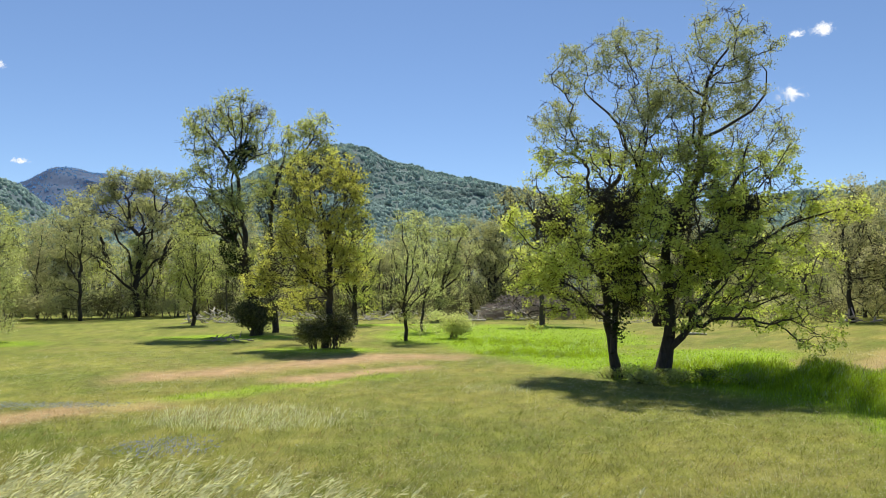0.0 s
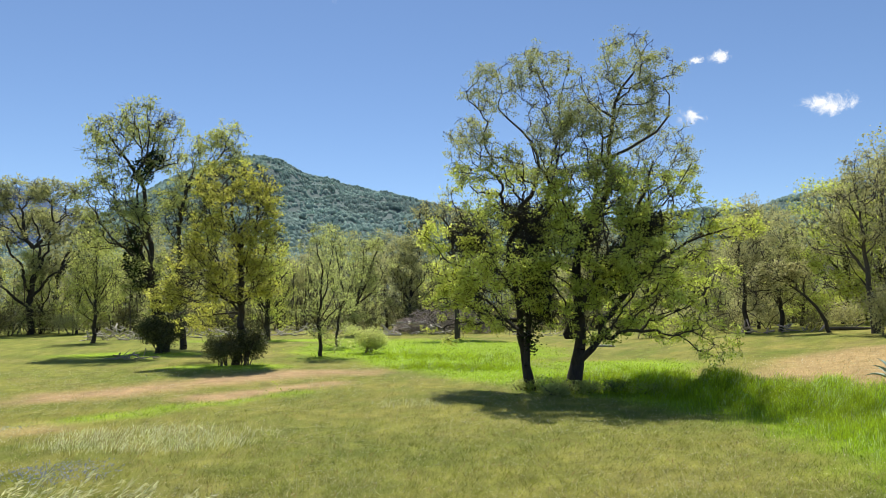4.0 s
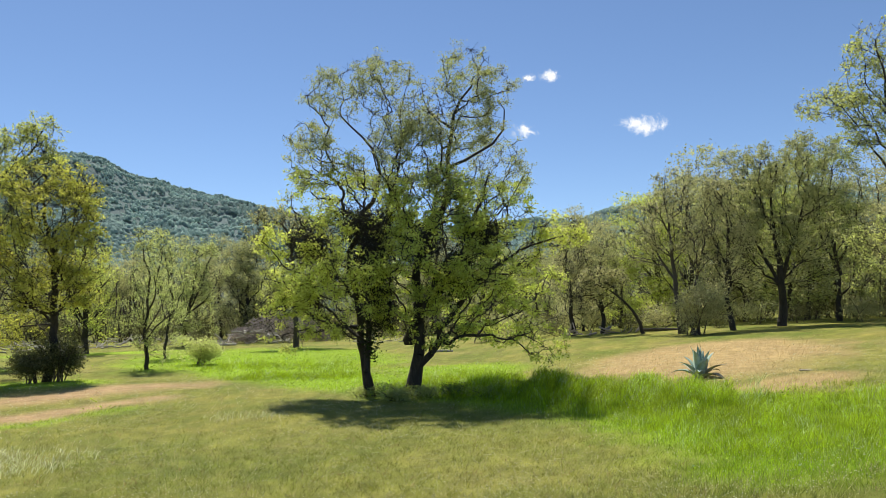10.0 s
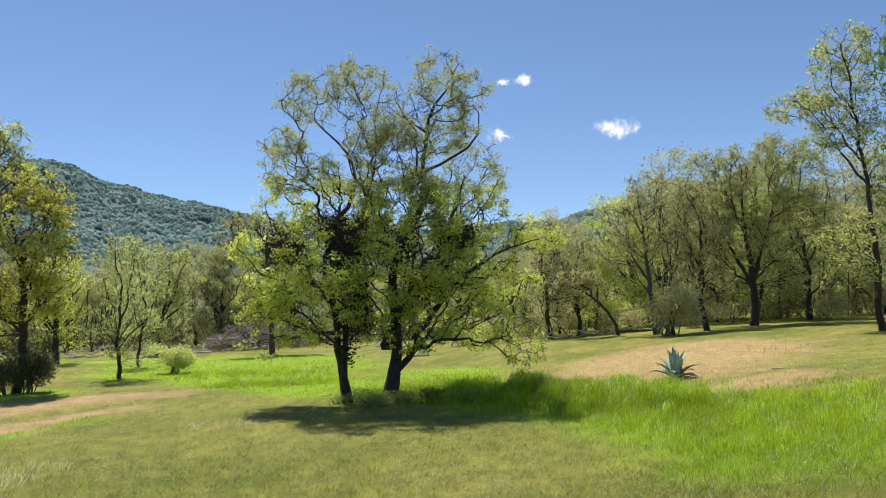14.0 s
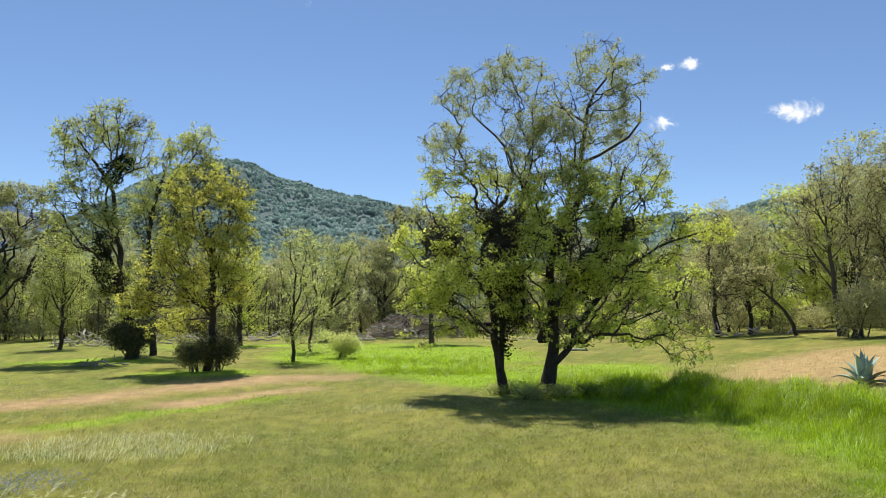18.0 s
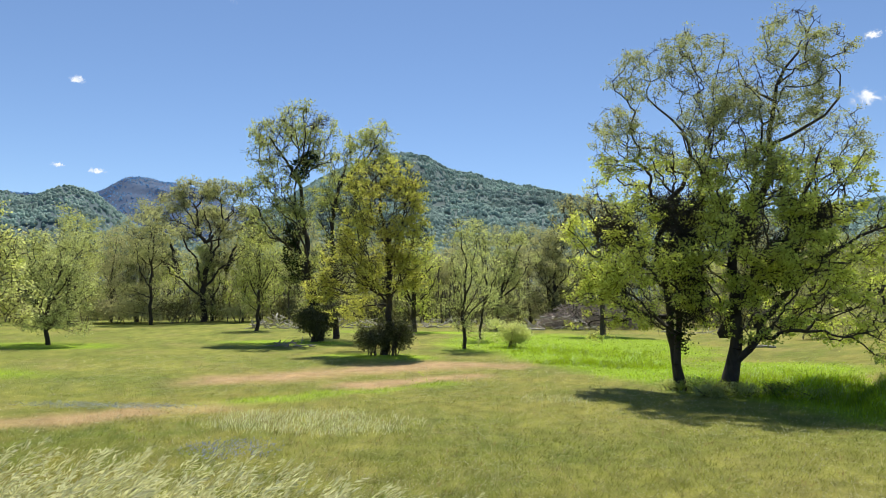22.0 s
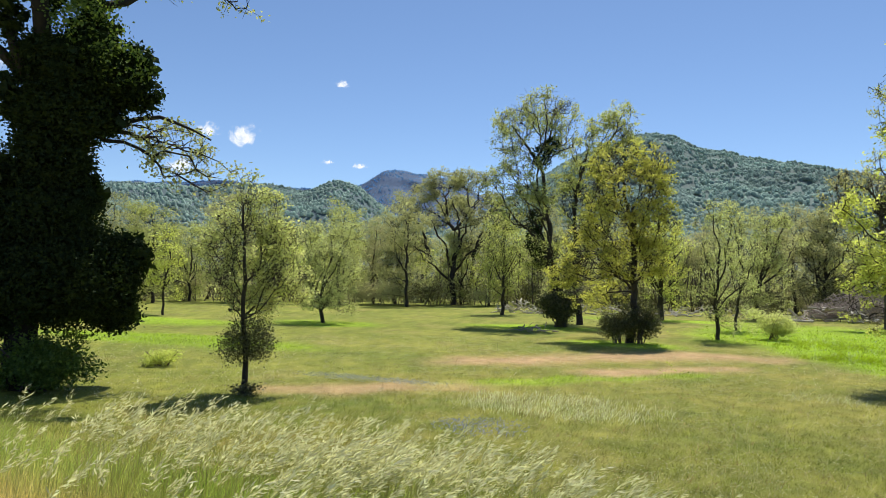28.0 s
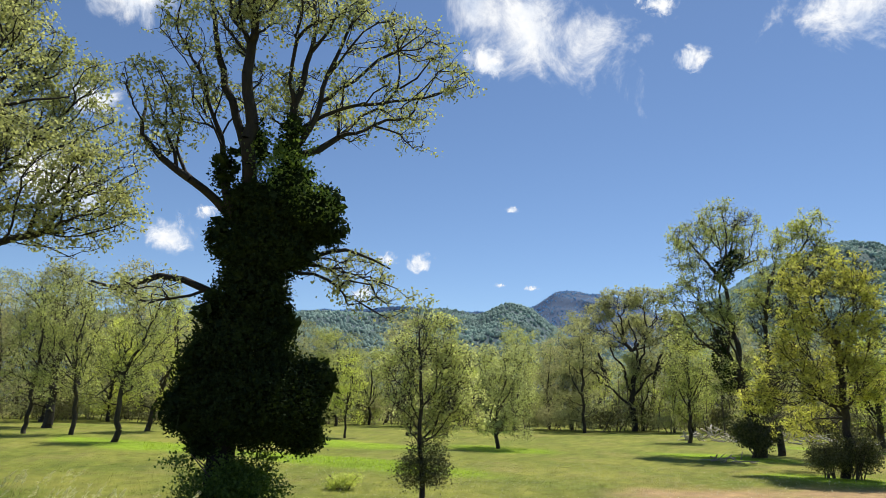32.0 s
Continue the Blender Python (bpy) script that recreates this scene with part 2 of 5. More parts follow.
M_LEAF_SHRUB = leaf_material("dusky shrub leaves", (0.1, 0.098, 0.05), (0.25, 0.235, 0.125), (1.400, 1.400, 0.850), 0.5, 0.35)
# Aerial haze is put into these crown colours as a blue tint.
M_HILL_TREE_HAZED = leaf_material("hillside tree crowns, haze tinted", (0.268, 0.369, 0.332), (0.410, 0.518, 0.461), (1.000, 1.000, 1.000), 0.9, 0.5, 0.0, 130.0)
M_FAR_TREE_HAZED = leaf_material("distant mountain scrub, haze tinted", (0.196, 0.396, 0.743), (0.266, 0.505, 0.750), (1.000, 1.000, 1.000), 0.9, 0.5, 0.0, 260.0)
M_BARK = bark_material("furrowed grey bark", (0.024, 0.019, 0.015), (0.115, 0.096, 0.080))
# Bark tones darkened to carry the shade of stems seen against the sun.
M_BARK_DARK = bark_material("dark bark toned for backlight", (0.014, 0.011, 0.009), (0.062, 0.05, 0.040))
M_BARK_BLACK = bark_material("near black bark toned for backlight", (0.008, 0.006, 0.005), (0.036, 0.029, 0.023))
M_TWIG = bark_material("thin twig bark", (0.05, 0.038, 0.03), (0.13, 0.105, 0.085), 20)
M_DEADWOOD = bark_material("weathered grey dead wood", (0.26, 0.235, 0.205), (0.58, 0.54, 0.48), 12)
M_BRUSH = bark_material("dry purple grey brush", (0.23, 0.185, 0.175), (0.46, 0.39, 0.36), 15)


# ---------------- mesh helpers ----------------
def raw_mesh(name, verts, faces, mat, smooth=False, tint=None):
    """A mesh from an array of points and an array of equal-sided faces."""
    verts, faces = np.asarray(verts, np.float32), np.asarray(faces, np.int32)
    me = bpy.data.meshes.new(name)
    k = faces.shape[1]
    me.vertices.add(len(verts))
    me.vertices.foreach_set("co", verts.ravel())
    me.loops.add(faces.size)
    me.loops.foreach_set("vertex_index", faces.ravel())
    me.polygons.add(len(faces))
    me.polygons.foreach_set("loop_start", np.arange(0, faces.size, k, dtype=np.int32))
    me.polygons.foreach_set("use_smooth", np.full(len(faces), smooth))
    if tint is not None:
        layer = me.color_attributes.new("tint", "FLOAT_COLOR", "POINT")
        layer.data.foreach_set("color", np.concatenate([tint, np.ones((len(tint), 1))], 1).astype(np.float32).ravel())
    me.materials.append(mat)
    me.update(calc_edges=True)
    return me


def part(name, mesh, parent, label=""):
    ob = new(name, mesh)
    ob.parent = parent
    if label:
        ob["label"] = label
    return ob


def frusta(p0, p1, r0, r1, sides):
    """Tapered tubes from p0 to p1: points and quads."""
    n = len(p0)
    d = p1 - p0
    ln = np.linalg.norm(d, axis=1, keepdims=True)
    d = np.where(ln > 1e-6, d / np.maximum(ln, 1e-6), np.array([[0, 0, 1.0]]))
    h = np.where(np.abs(d[:, 2:3]) < 0.9, np.array([[0, 0, 1.0]]), np.array([[1.0, 0, 0]]))
    a = np.cross(d, h)
    a /= np.linalg.norm(a, axis=1, keepdims=True)
    b = np.cross(d, a)
    ang = np.arange(sides) * 2 * np.pi / sides
    ring = a[:, None, :] * np.cos(ang)[None, :, None] + b[:, None, :] * np.sin(ang)[None, :, None]
    v = np.concatenate([p0[:, None] + ring * r0[:, None, None], p1[:, None] + ring * r1[:, None, None]], 1).reshape(-1, 3)
    i = np.arange(sides)
    j = (i + 1) % sides
    q = np.stack([i, j, j + sides, i + sides], 1)
    return v, (q[None] + (np.arange(n) * 2 * sides)[:, None, None]).reshape(-1, 4)


def blades(centre, axis, side, length, width):
    """Leaves: diamonds of four points round each centre."""
    a, s = axis * (length / 2)[:, None], side * (width / 2)[:, None]
    v = np.stack([centre - a, centre + s - a * 0.1, centre + a, centre - s - a * 0.1], 1).reshape(-1, 3)
    return v, np.arange(len(v)).reshape(-1, 4)


def directions(rng, n, flat=1.0):
    v = rng.normal(size=(n, 3))
    v[:, 2] *= flat
    return v / np.linalg.norm(v, axis=1, keepdims=True)


def facing(rng, n, lift):
    """Axis and side of leaves that lie more or less flat, the more so the greater the lift."""
    up = directions(rng, n) + np.array([0.05, 0.25, 0.95]) * lift
    up /= np.linalg.norm(up, axis=1, keepdims=True)
    a = np.cross(up, directions(rng, n))
    a /= np.linalg.norm(a, axis=1, keepdims=True) + 1e-9
    return a, np.cross(up, a)


def leaf_mesh(name, rng, spots, spread, per, size, mat, droop=0.0, three=False, lift=0.75):
    n = len(spots) * per
    c = np.repeat(spots, per, 0) + rng.normal(size=(n, 3)) * spread * np.array([1, 1, 0.6])
    c[:, 2] -= droop * rng.random(n)
    a, s = facing(rng, n, lift)
    ln = size * rng.uniform(0.6, 1.4, n)
    v, f = blades(c, a, s, ln, ln * 0.66)
    if three:
        v = np.delete(v.reshape(-1, 4, 3), 0, 1).reshape(-1, 3) + np.repeat(a * (ln * -0.25)[:, None], 3, 0)
        f = np.arange(len(v)).reshape(-1, 3)
    return raw_mesh(name, v, f, mat)


# ---------------- trees ----------------
def smooth_path(pts, gap):
    pts = [np.array(p, float) for p in pts]
    full = [pts[0] * 2 - pts[1], *pts, pts[-1] * 2 - pts[-2]]
    out = []
    for i in range(1, len(full) - 2):
        p0, p1, p2, p3 = full[i - 1:i + 3]
        m = max(2, int(np.linalg.norm(p2 - p1) / gap))
        for k in range(m):
            t = k / m
            out.append(0.5 * (2 * p1 + (p2 - p0) * t + (2 * p0 - 5 * p1 + 4 * p2 - p3) * t * t + (3 * p1 - p0 - 3 * p2 + p3) * t ** 3))
    return np.array(out + [pts[-1]])


def clumpy(p, scale, seed):
    """Slow noise in space, 0..1, that gathers leaves into tufts."""
    q = np.asarray(p) / scale
    s = seed * 0.73
    a = np.sin(q[:, 0] * 2.1 + 1.7 * np.sin(q[:, 2] * 1.3 + s) + s) + np.sin(q[:, 1] * 2.3 + 1.5 * np.sin(q[:, 0] * 1.1 - s) + 2 * s) + np.sin(q[:, 2] * 2.9 + 1.6 * np.sin(q[:, 1] * 1.7 + s) + 3 * s)
    return 0.5 + a / 6


def grow(rng, stems, spots, r_base, low, balance=0.35, tip=0.012):
    """Joins the spots of the crown to the stems by the shortest wood. Returns points, parents, radii and the number of stem points."""
    pos, par, path = [], [], []
    for k, st in enumerate(stems):
        base = len(pos)
        link = -1
        if k and pos and np.min(np.linalg.norm(np.array(pos) - st[0], axis=1)) < 0.8 and st[0][2] > 0.6:
            link = int(np.argmin(np.linalg.norm(np.array(pos) - st[0], axis=1)))
        for i, p in enumerate(st):
            pr = link if i == 0 else len(pos) - 1
            path.append(0 if pr < 0 else path[pr] + np.linalg.norm(p - pos[pr]))
            pos.append(p)
            par.append(pr)
    ns = len(pos)
    n = len(spots)
    P = np.zeros((ns + n, 3))
    P[:ns] = pos
    L = np.zeros(ns + n)
    L[:ns] = path
    par = par + [0] * n
    ok = np.array([p[2] > low for p in pos])
    d = np.linalg.norm(spots[:, None] - P[None, :ns], axis=2) + balance * L[None, :ns] + np.where(ok, 0, 1e6)[None]
    near = np.argmin(d, 1)
    cost = d[np.arange(n), near]
    todo = np.ones(n, bool)
    for k in range(n):
        i = int(np.argmin(np.where(todo, cost, 1e9)))
        todo[i] = False
        j = ns + k
        P[j] = spots[i]
        par[j] = int(near[i])
        L[j] = L[near[i]] + np.linalg.norm(P[j] - P[near[i]])
        c = np.linalg.norm(spots - P[j], axis=1) + balance * L[j]
        better = todo & (c < cost)
        near[better], cost[better] = j, c[better]
    par = np.array(par)
    area = np.full(ns + n, tip ** 2.1)
    for j in range(ns + n - 1, -1, -1):
        if par[j] >= 0:
            area[par[j]] += area[j]
    R = area ** (1 / 2.1)
    R = np.maximum(R * min(1.6, r_base / R[:ns].max()), tip * 0.7)
    # stems taper evenly; limbs are thinner than what bears them
    first = 0
    for k, st in enumerate(stems):
        base_r = r_base * (1.0 if k == 0 else rng.uniform(0.6, 0.75))
        if par[first] >= 0:
            run = st[-1] - st[0]
            base_r = R[par[first]] * (0.38 + 0.32 * abs(run[2]) / (np.linalg.norm(run) + 1e-6))
            base_r = min(base_r, 0.024 * np.linalg.norm(np.diff(st, axis=0), axis=1).sum())
        for i in range(len(st)):
            t = i / len(st)
            R[first + i] = max(tip, base_r * (1 - 0.86 * t ** 1.25) * (1 + 0.22 * math.exp(-9 * t) * (par[first] < 0)))
        first += len(st)
    R[ns:] *= 0.75
    for j in range(ns, ns + n):
        R[j] = min(R[j], 0.72 * R[par[j]] if par[j] < ns else 0.97 * R[par[j]])
    return P, par, R, ns


def crown_spots(rng, lobes, n, depth=0.85, hollow=0.5, even=0.8):
    vol = np.array([l[2] * l[2] * l[3] for l in lobes]) ** even
    pick = rng.choice(len(lobes), n, p=vol / vol.sum())
    side = np.array([l[4] if len(l) > 4 else 0.0 for l in lobes])[pick]
    flat = np.array([1.0 if len(l) > 4 else 1.8 for l in lobes])[pick]
    L = np.array([l[:4] for l in lobes])[pick]
    d = directions(rng, n)
    r = (hollow + (1 - hollow) * rng.random(n)) ** 0.6
    off = rng.normal(size=len(lobes))[pick] * 0.55
    return np.stack([L[:, 0] + d[:, 0] * r * L[:, 2], side + (d[:, 1] * r * depth + off * 0.5 * flat) * L[:, 2], L[:, 1] + d[:, 2] * r * L[:, 3]], 1)


def make_tree(name, label, category, seed, stems, lobes, r_base, n, per, leaf, leaf_mat, bark, spread=0.28, low=1.2, twigs=3, group="", balance=0.6, kink=0.10, limb_parts=6, depth=0.85, upper=None, far=False, dense=0.6, tight=0.42, gaps=0.45, tip=0.012, gnarl=0.05, tuft=2.8, reach=1.0, even=0.8, fine=1.15):
    """A tree > trunk, limbs, twigs, crown, its base at the origin. Stems and lobes are (across, up) in metres."""
    rng = np.random.default_rng(seed)
    root = new(name)
    tagged(root, label, category, group)
    paths = []
    for k, s in enumerate(stems):
        off = 0.0 if k == 0 else rng.uniform(-0.5, 0.5)
        m = len(s)
        pts = [(p[0], (off if s[0][1] < 0.8 else 0) + rng.uniform(-0.12, 0.12) * (i > 0) * p[1] * 0.25, p[1]) for i, p in enumerate(s)]
        if k and s[0][1] > 0.8:
            pts = [(p[0], i * rng.uniform(-0.25, 0.4), p[2]) for i, p in enumerate(pts)]
        if s[0][1] < 0.8:
            pts[0] = (pts[0][0], pts[0][1], -0.25)
        way = smooth_path(pts, 0.45)
        sway = np.cumsum(rng.normal(size=way.shape), 0)
        sway = sway - np.linspace(0, 1, len(way))[:, None] * sway[-1]
        way = way + sway * np.array([1, 1, 0.3]) * gnarl
        paths.append(way)
    spots = crown_spots(rng, lobes, n, depth, even=even)
    P, par, R, ns = grow(rng, paths, spots, r_base, low, balance, tip)
    e = np.where(par >= 0)[0]
    p0, p1, r1 = P[par[e]], P[e], R[e]
    r0 = np.where(e < ns, np.minimum(R[par[e]], r1 * 1.12), np.minimum(R[par[e]], r1 * 1.5))
    length = np.linalg.norm(p1 - p0, axis=1)
    mid = (p0 + p1) / 2 + directions(rng, len(e)) * (length * kink * (e >= ns))[:, None]
    rm = (r0 + r1) / 2
    A0, A1 = np.concatenate([p0, mid]), np.concatenate([mid, p1])
    B0, B1 = np.concatenate([r0, rm]), np.concatenate([rm, r1])
    A1 = A1 + (A1 - A0) * 0.04
    # which limb each piece of wood belongs to
    top = np.arange(len(P))
    for j in range(ns, len(P)):
        top[j] = j if par[j] < ns else top[par[j]]
    owner = np.concatenate([e, e])
    on_stem = owner < ns
    first = 0
    for k, s in enumerate(paths):
        m = (owner >= first) & (owner < first + len(s))
        v, f = frusta(A0[m], A1[m], B0[m], B1[m], 6 if far else 9)
        part("trunk" if s[0][2] < 0.5 else "limb", raw_mesh("trunk", v, f, bark, True), root)
        first += len(s)
    limbs, size = np.unique(top[ns:], return_counts=True)
    order = limbs[np.argsort(-R[limbs])][:limb_parts]
    rest = ~on_stem
    bearer = {}
    for b in order:
        m = rest & (top[owner] == b)
        if m.any():
            v, f = frusta(A0[m], A1[m], B0[m], B1[m], 4 if far else 5)
            bearer[b] = part("limb", raw_mesh("limb", v, f, bark, True), root)
            rest = rest & ~m
    tp0, tp1, tr0, tr1 = A0[rest], A1[rest], B0[rest], B1[rest]
    tips, tip_limb = P[ns:], top[ns:]
    if twigs:
        s0 = np.repeat(tips, twigs, 0)
        s1 = s0 + directions(rng, len(s0)) * (spread * reach * rng.uniform(0.8, 2.0, len(s0)))[:, None]
        tp0, tp1 = np.concatenate([tp0, s0]), np.concatenate([tp1, s1])
        tr0, tr1 = np.concatenate([tr0, np.full(len(s0), 0.009 * leaf / 0.1)]), np.concatenate([tr1, np.full(len(s0), 0.004 * leaf / 0.1)])
        tips, tip_limb = np.concatenate([tips, s1]), np.concatenate([tip_limb, np.repeat(tip_limb, twigs)])
        per = max(3, round(per * dense / (1 + twigs)))
    v, f = frusta(tp0, tp1, tr0, tr1, 3)
    tagged(part("branchwork", raw_mesh("branchwork", v, f, bark, True), root), kind="stuff")
    if not twigs:
        per = round(per * dense)
    floor_z = upper[0] if upper else 1e9
    field = 0.45 * clumpy(tips, spread * tuft, seed) + 0.55 * clumpy(tips, spread * fine, seed + 7)
    keep = field + rng.normal(size=len(tips)) * 0.03 > np.where(tips[:, 2] > floor_z, gaps - 0.06, gaps)
    tips, tip_limb = tips[keep], tip_limb[keep]
    per = max(3, round(per * len(keep) / max(1, keep.sum()) * 0.9))
    if upper:
        z, mat2, share = upper
        high = tips[:, 2] > z + rng.normal(size=len(tips)) * 0.7
        part("crown", leaf_mesh("crown", rng, tips[high & (rng.random(len(tips)) < share)], spread * tight, round(per * 1.6), leaf * 0.66, mat2), root, "sparse grey-green upper leaves")
        tips, tip_limb = tips[~high], tip_limb[~high]
    if limb_parts > 4:
        for b, ob in bearer.items():
            m = tip_limb == b
            if m.sum() > 12:
                tagged(part("leaf_spray", leaf_mesh("leaf_spray", rng, tips[m], spread * tight, per, leaf, leaf_mat, three=far), ob), kind="stuff")
                tips, tip_limb = tips[~m], tip_limb[~m]
    part("crown", leaf_mesh("crown", rng, tips, spread * tight, per, leaf, leaf_mat, three=far), root)
    return root


def tangle(rng, parent, lobes, n, label, mat=None, thick=0.009):
    """A dense knot of dead twigs."""
    L = np.array(lobes, float)
    K = L[rng.integers(len(L), size=n)]
    p0 = K[:, :3] + directions(rng, n) * np.stack([K[:, 3], K[:, 3], K[:, 4]], 1) * rng.random((n, 1)) ** 0.6
    p1 = p0 + directions(rng, n) * rng.uniform(0.2, 0.6, (n, 1)) - np.array([0, 0, 0.15])
    v, f = frusta(p0, p1, np.full(n, thick), np.full(n, thick * 0.45), 3)
    tagged(part("twig_tangle", raw_mesh("twig_tangle", v, f, mat or M_TWIG, True), parent, label), kind="stuff")


def clump(rng, name, lobes, n, leaf, mat, parent, label="", spread=0.12, droop=0.0, three=False):
    """Dense foliage in lobes (across, deep, up, radius, half height)."""
    L = np.array(lobes, float)
    vol = (L[:, 3] ** 2 * L[:, 4]) ** 0.7
    K = L[rng.choice(len(L), n, p=vol / vol.sum())]
    d = directions(rng, n)
    r = rng.uniform(0.45, 1.05, n) ** 0.5
    c = K[:, :3] + d * np.stack([K[:, 3], K[:, 3], K[:, 4]], 1) * r[:, None]
    return part(name, leaf_mesh(name, rng, c, spread, 1, leaf, mat, droop, three), parent, label)


def stand(ob, az, d, turn=0.0, size=1.0, sink=0.0):
    x, y = at(az, d)
    z = float(ground_z(x, y)) - sink
    ob.matrix_basis = pose(x, y, z, 0, 0, -az + turn) @ Matrix.Diagonal((size, size, size, 1))
    return ob


# ---------------- ground sheet ----------------
def build_ground():
    ang = np.radians(np.concatenate([np.arange(-80, 66, 0.5), np.arange(66, 280, 4.0)]))
    rad = np.concatenate([[0.0], np.geomspace(0.5, 4600, 260)])
    A, Rr = np.meshgrid(ang, rad, indexing="ij")
    x, y = Rr * np.sin(A) + 0.11, Rr * np.cos(A) + 0.07
    z = ground_z(x, y)
    far = step(90, 200, Rr)[..., None]
    c = meadow_colour(x, y) * (1 - far) + np.array((0.07, 0.085, 0.035)) * far
    na, nr = A.shape
    i, j = np.meshgrid(np.arange(na), np.arange(nr - 1), indexing="ij")
    i2 = (i + 1) % na
    f = np.stack([i * nr + j, i * nr + j + 1, i2 * nr + j + 1, i2 * nr + j], -1).reshape(-1, 4)
    me = raw_mesh("ground", np.stack([x, y, z], -1).reshape(-1, 3), f, M_GROUND, True, c.reshape(-1, 3))
    tagged(new("ground", me), "spring meadow with green grass and dry tan patches", "meadow", kind="structure")


build_ground()


# ---------------- hills ----------------
def build_hill(label, az, el, foot, ridge, seed, count, crown, mat, soil):
    """A wooded hill whose ridge follows the given elevations over the compass."""
    rng = np.random.default_rng(seed)
    a = np.linspace(az[0], az[-1], 220)
    e = np.interp(a, az, el)
    k = np.hanning(9)
    e = np.convolve(np.pad(e, 4, mode="edge"), k / k.sum(), "valid")
    s = np.linspace(0, 1.35, 60)
    A, Sx = np.meshgrid(np.radians(a), s, indexing="ij")
    # the shoulder of the slope stands before the ridge and hides it
    q = np.linspace(0.3, 1, 60)
    shoulder = np.max(np.sin(q * np.pi / 2) ** 1.25 * ridge / (foot + (ridge - foot) * q))
    top = EYE + ridge * np.tan(np.radians(e)) / shoulder - 1.5 * crown

    def height(Aq, Sq):
        t = np.interp(np.degrees(Aq), a, top)
        rise = np.where(Sq <= 1, np.sin(np.clip(Sq, 0, 1) * np.pi / 2) ** 1.25, 1 - 0.5 * (Sq - 1) ** 2 * 8)
        d = foot + (ridge - foot) * Sq
        px, py = d * np.sin(Aq), d * np.cos(Aq)
        gully = wave(px, py, ridge * 0.045, seed) * 0.055 + wave(px, py, ridge * 0.016, seed + 4) * 0.02
        return px, py, 10 + (t - 10) * rise + (t * gully) * np.sin(np.clip(Sq, 0, 1) * np.pi) ** 0.8

    x, y, z = height(A, Sx)
    z = np.where(Sx < 0.02, 0, z)
    na, nr = A.shape
    i, j = np.meshgrid(np.arange(na - 1), np.arange(nr - 1), indexing="ij")
    f = np.stack([i * nr + j, i * nr + j + 1, (i + 1) * nr + j + 1, (i + 1) * nr + j], -1).reshape(-1, 4)
    m = 0.5 + 0.5 * wave(x, y, ridge * 0.03, seed + 2)[..., None]
    # the soil colour arrives with the blue of distance haze mixed in
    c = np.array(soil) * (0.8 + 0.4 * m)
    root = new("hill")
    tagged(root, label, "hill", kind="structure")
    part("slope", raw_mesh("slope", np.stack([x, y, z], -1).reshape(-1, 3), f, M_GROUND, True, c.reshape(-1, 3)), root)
    # tree crowns on the slope: small rough bells
    aq, sq = np.radians(rng.uniform(az[0], az[-1], count)), rng.uniform(0.12, 1.01, count)
    px, py, pz = height(aq, sq)
    keep = wave(px, py, ridge * 0.02, seed + 9) + 0.5 * wave(px, py, ridge * 0.006, seed + 3) > rng.uniform(-2.0, 0.45, count)
    px, py, pz = px[keep], py[keep], pz[keep]
    n = len(px)
    size = crown * rng.uniform(0.45, 1.25, n)
    k = 5
    turn = rng.uniform(0, 6.283, (n, 1)) + np.arange(k) * 6.283 / k
    ring = np.stack([np.cos(turn), np.sin(turn), np.zeros((n, k))], -1)
    low_ring = ring * rng.uniform(0.7, 1.05, (n, k, 1)) + np.array([0, 0, -0.15])
    mid_ring = ring * rng.uniform(0.5, 0.85, (n, k, 1)) + np.array([0, 0, 1.0]) * rng.uniform(0.5, 0.9, (n, k, 1))
    peak = np.stack([rng.normal(0, 0.15, n), rng.normal(0, 0.15, n), rng.uniform(1.0, 1.5, n)], -1)[:, None]
    V = (np.concatenate([low_ring, mid_ring, peak], 1) * size[:, None, None] + np.stack([px, py, pz], 1)[:, None]).reshape(-1, 3)
    one = []
    for i in range(k):
        j = (i + 1) % k
        one += [(i, j, k + j), (i, k + j, k + i), (k + i, k + j, 2 * k)]
    F = (np.array(one)[None] + (np.arange(n) * (2 * k + 1))[:, None, None]).reshape(-1, 3)
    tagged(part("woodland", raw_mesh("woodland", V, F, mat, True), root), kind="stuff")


# The last colour of each hill is its soil with blue haze painted in.
build_hill("steep hill covered in scattered oak woodland, tinted blue-green for haze", [-26, -20, -14, -9.2, -8.3, -6.1, -3.9, -0.2, 3.0, 5.3, 8.0, 13, 20, 28],
           [3.0, 6.0, 9.8, 11.6, 11.65, 11.1, 10.25, 9.55, 8.8, 8.2, 7.7, 7.0, 6.8, 6.6], 380, 1150, 3, 62000, 2.15, M_HILL_TREE_HAZED, (0.110, 0.152, 0.142))
build_hill("distant mountain ridge with scrub, its haze painted in as blue", [-80, -60, -45, -38, -36, -34.5, -32.6, -30.8, -28.8, -27.2, -24.4, -20, -12],
           [5.0, 6.0, 7.2, 7.4, 7.2, 7.2, 7.2, 7.5, 8.85, 8.75, 8.6, 6.5, 4.0], 1900, 3300, 5, 24000, 3.2, M_FAR_TREE_HAZED, (0.060, 0.098, 0.170))
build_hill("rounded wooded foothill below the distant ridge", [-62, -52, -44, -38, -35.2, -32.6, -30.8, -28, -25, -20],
           [5.2, 6.6, 7.0, 7.3, 7.0, 8.0, 7.4, 5.2, 4.6, 3.0], 900, 1700, 8, 17000, 4.2, M_HILL_TREE_HAZED, (0.090, 0.130, 0.138))
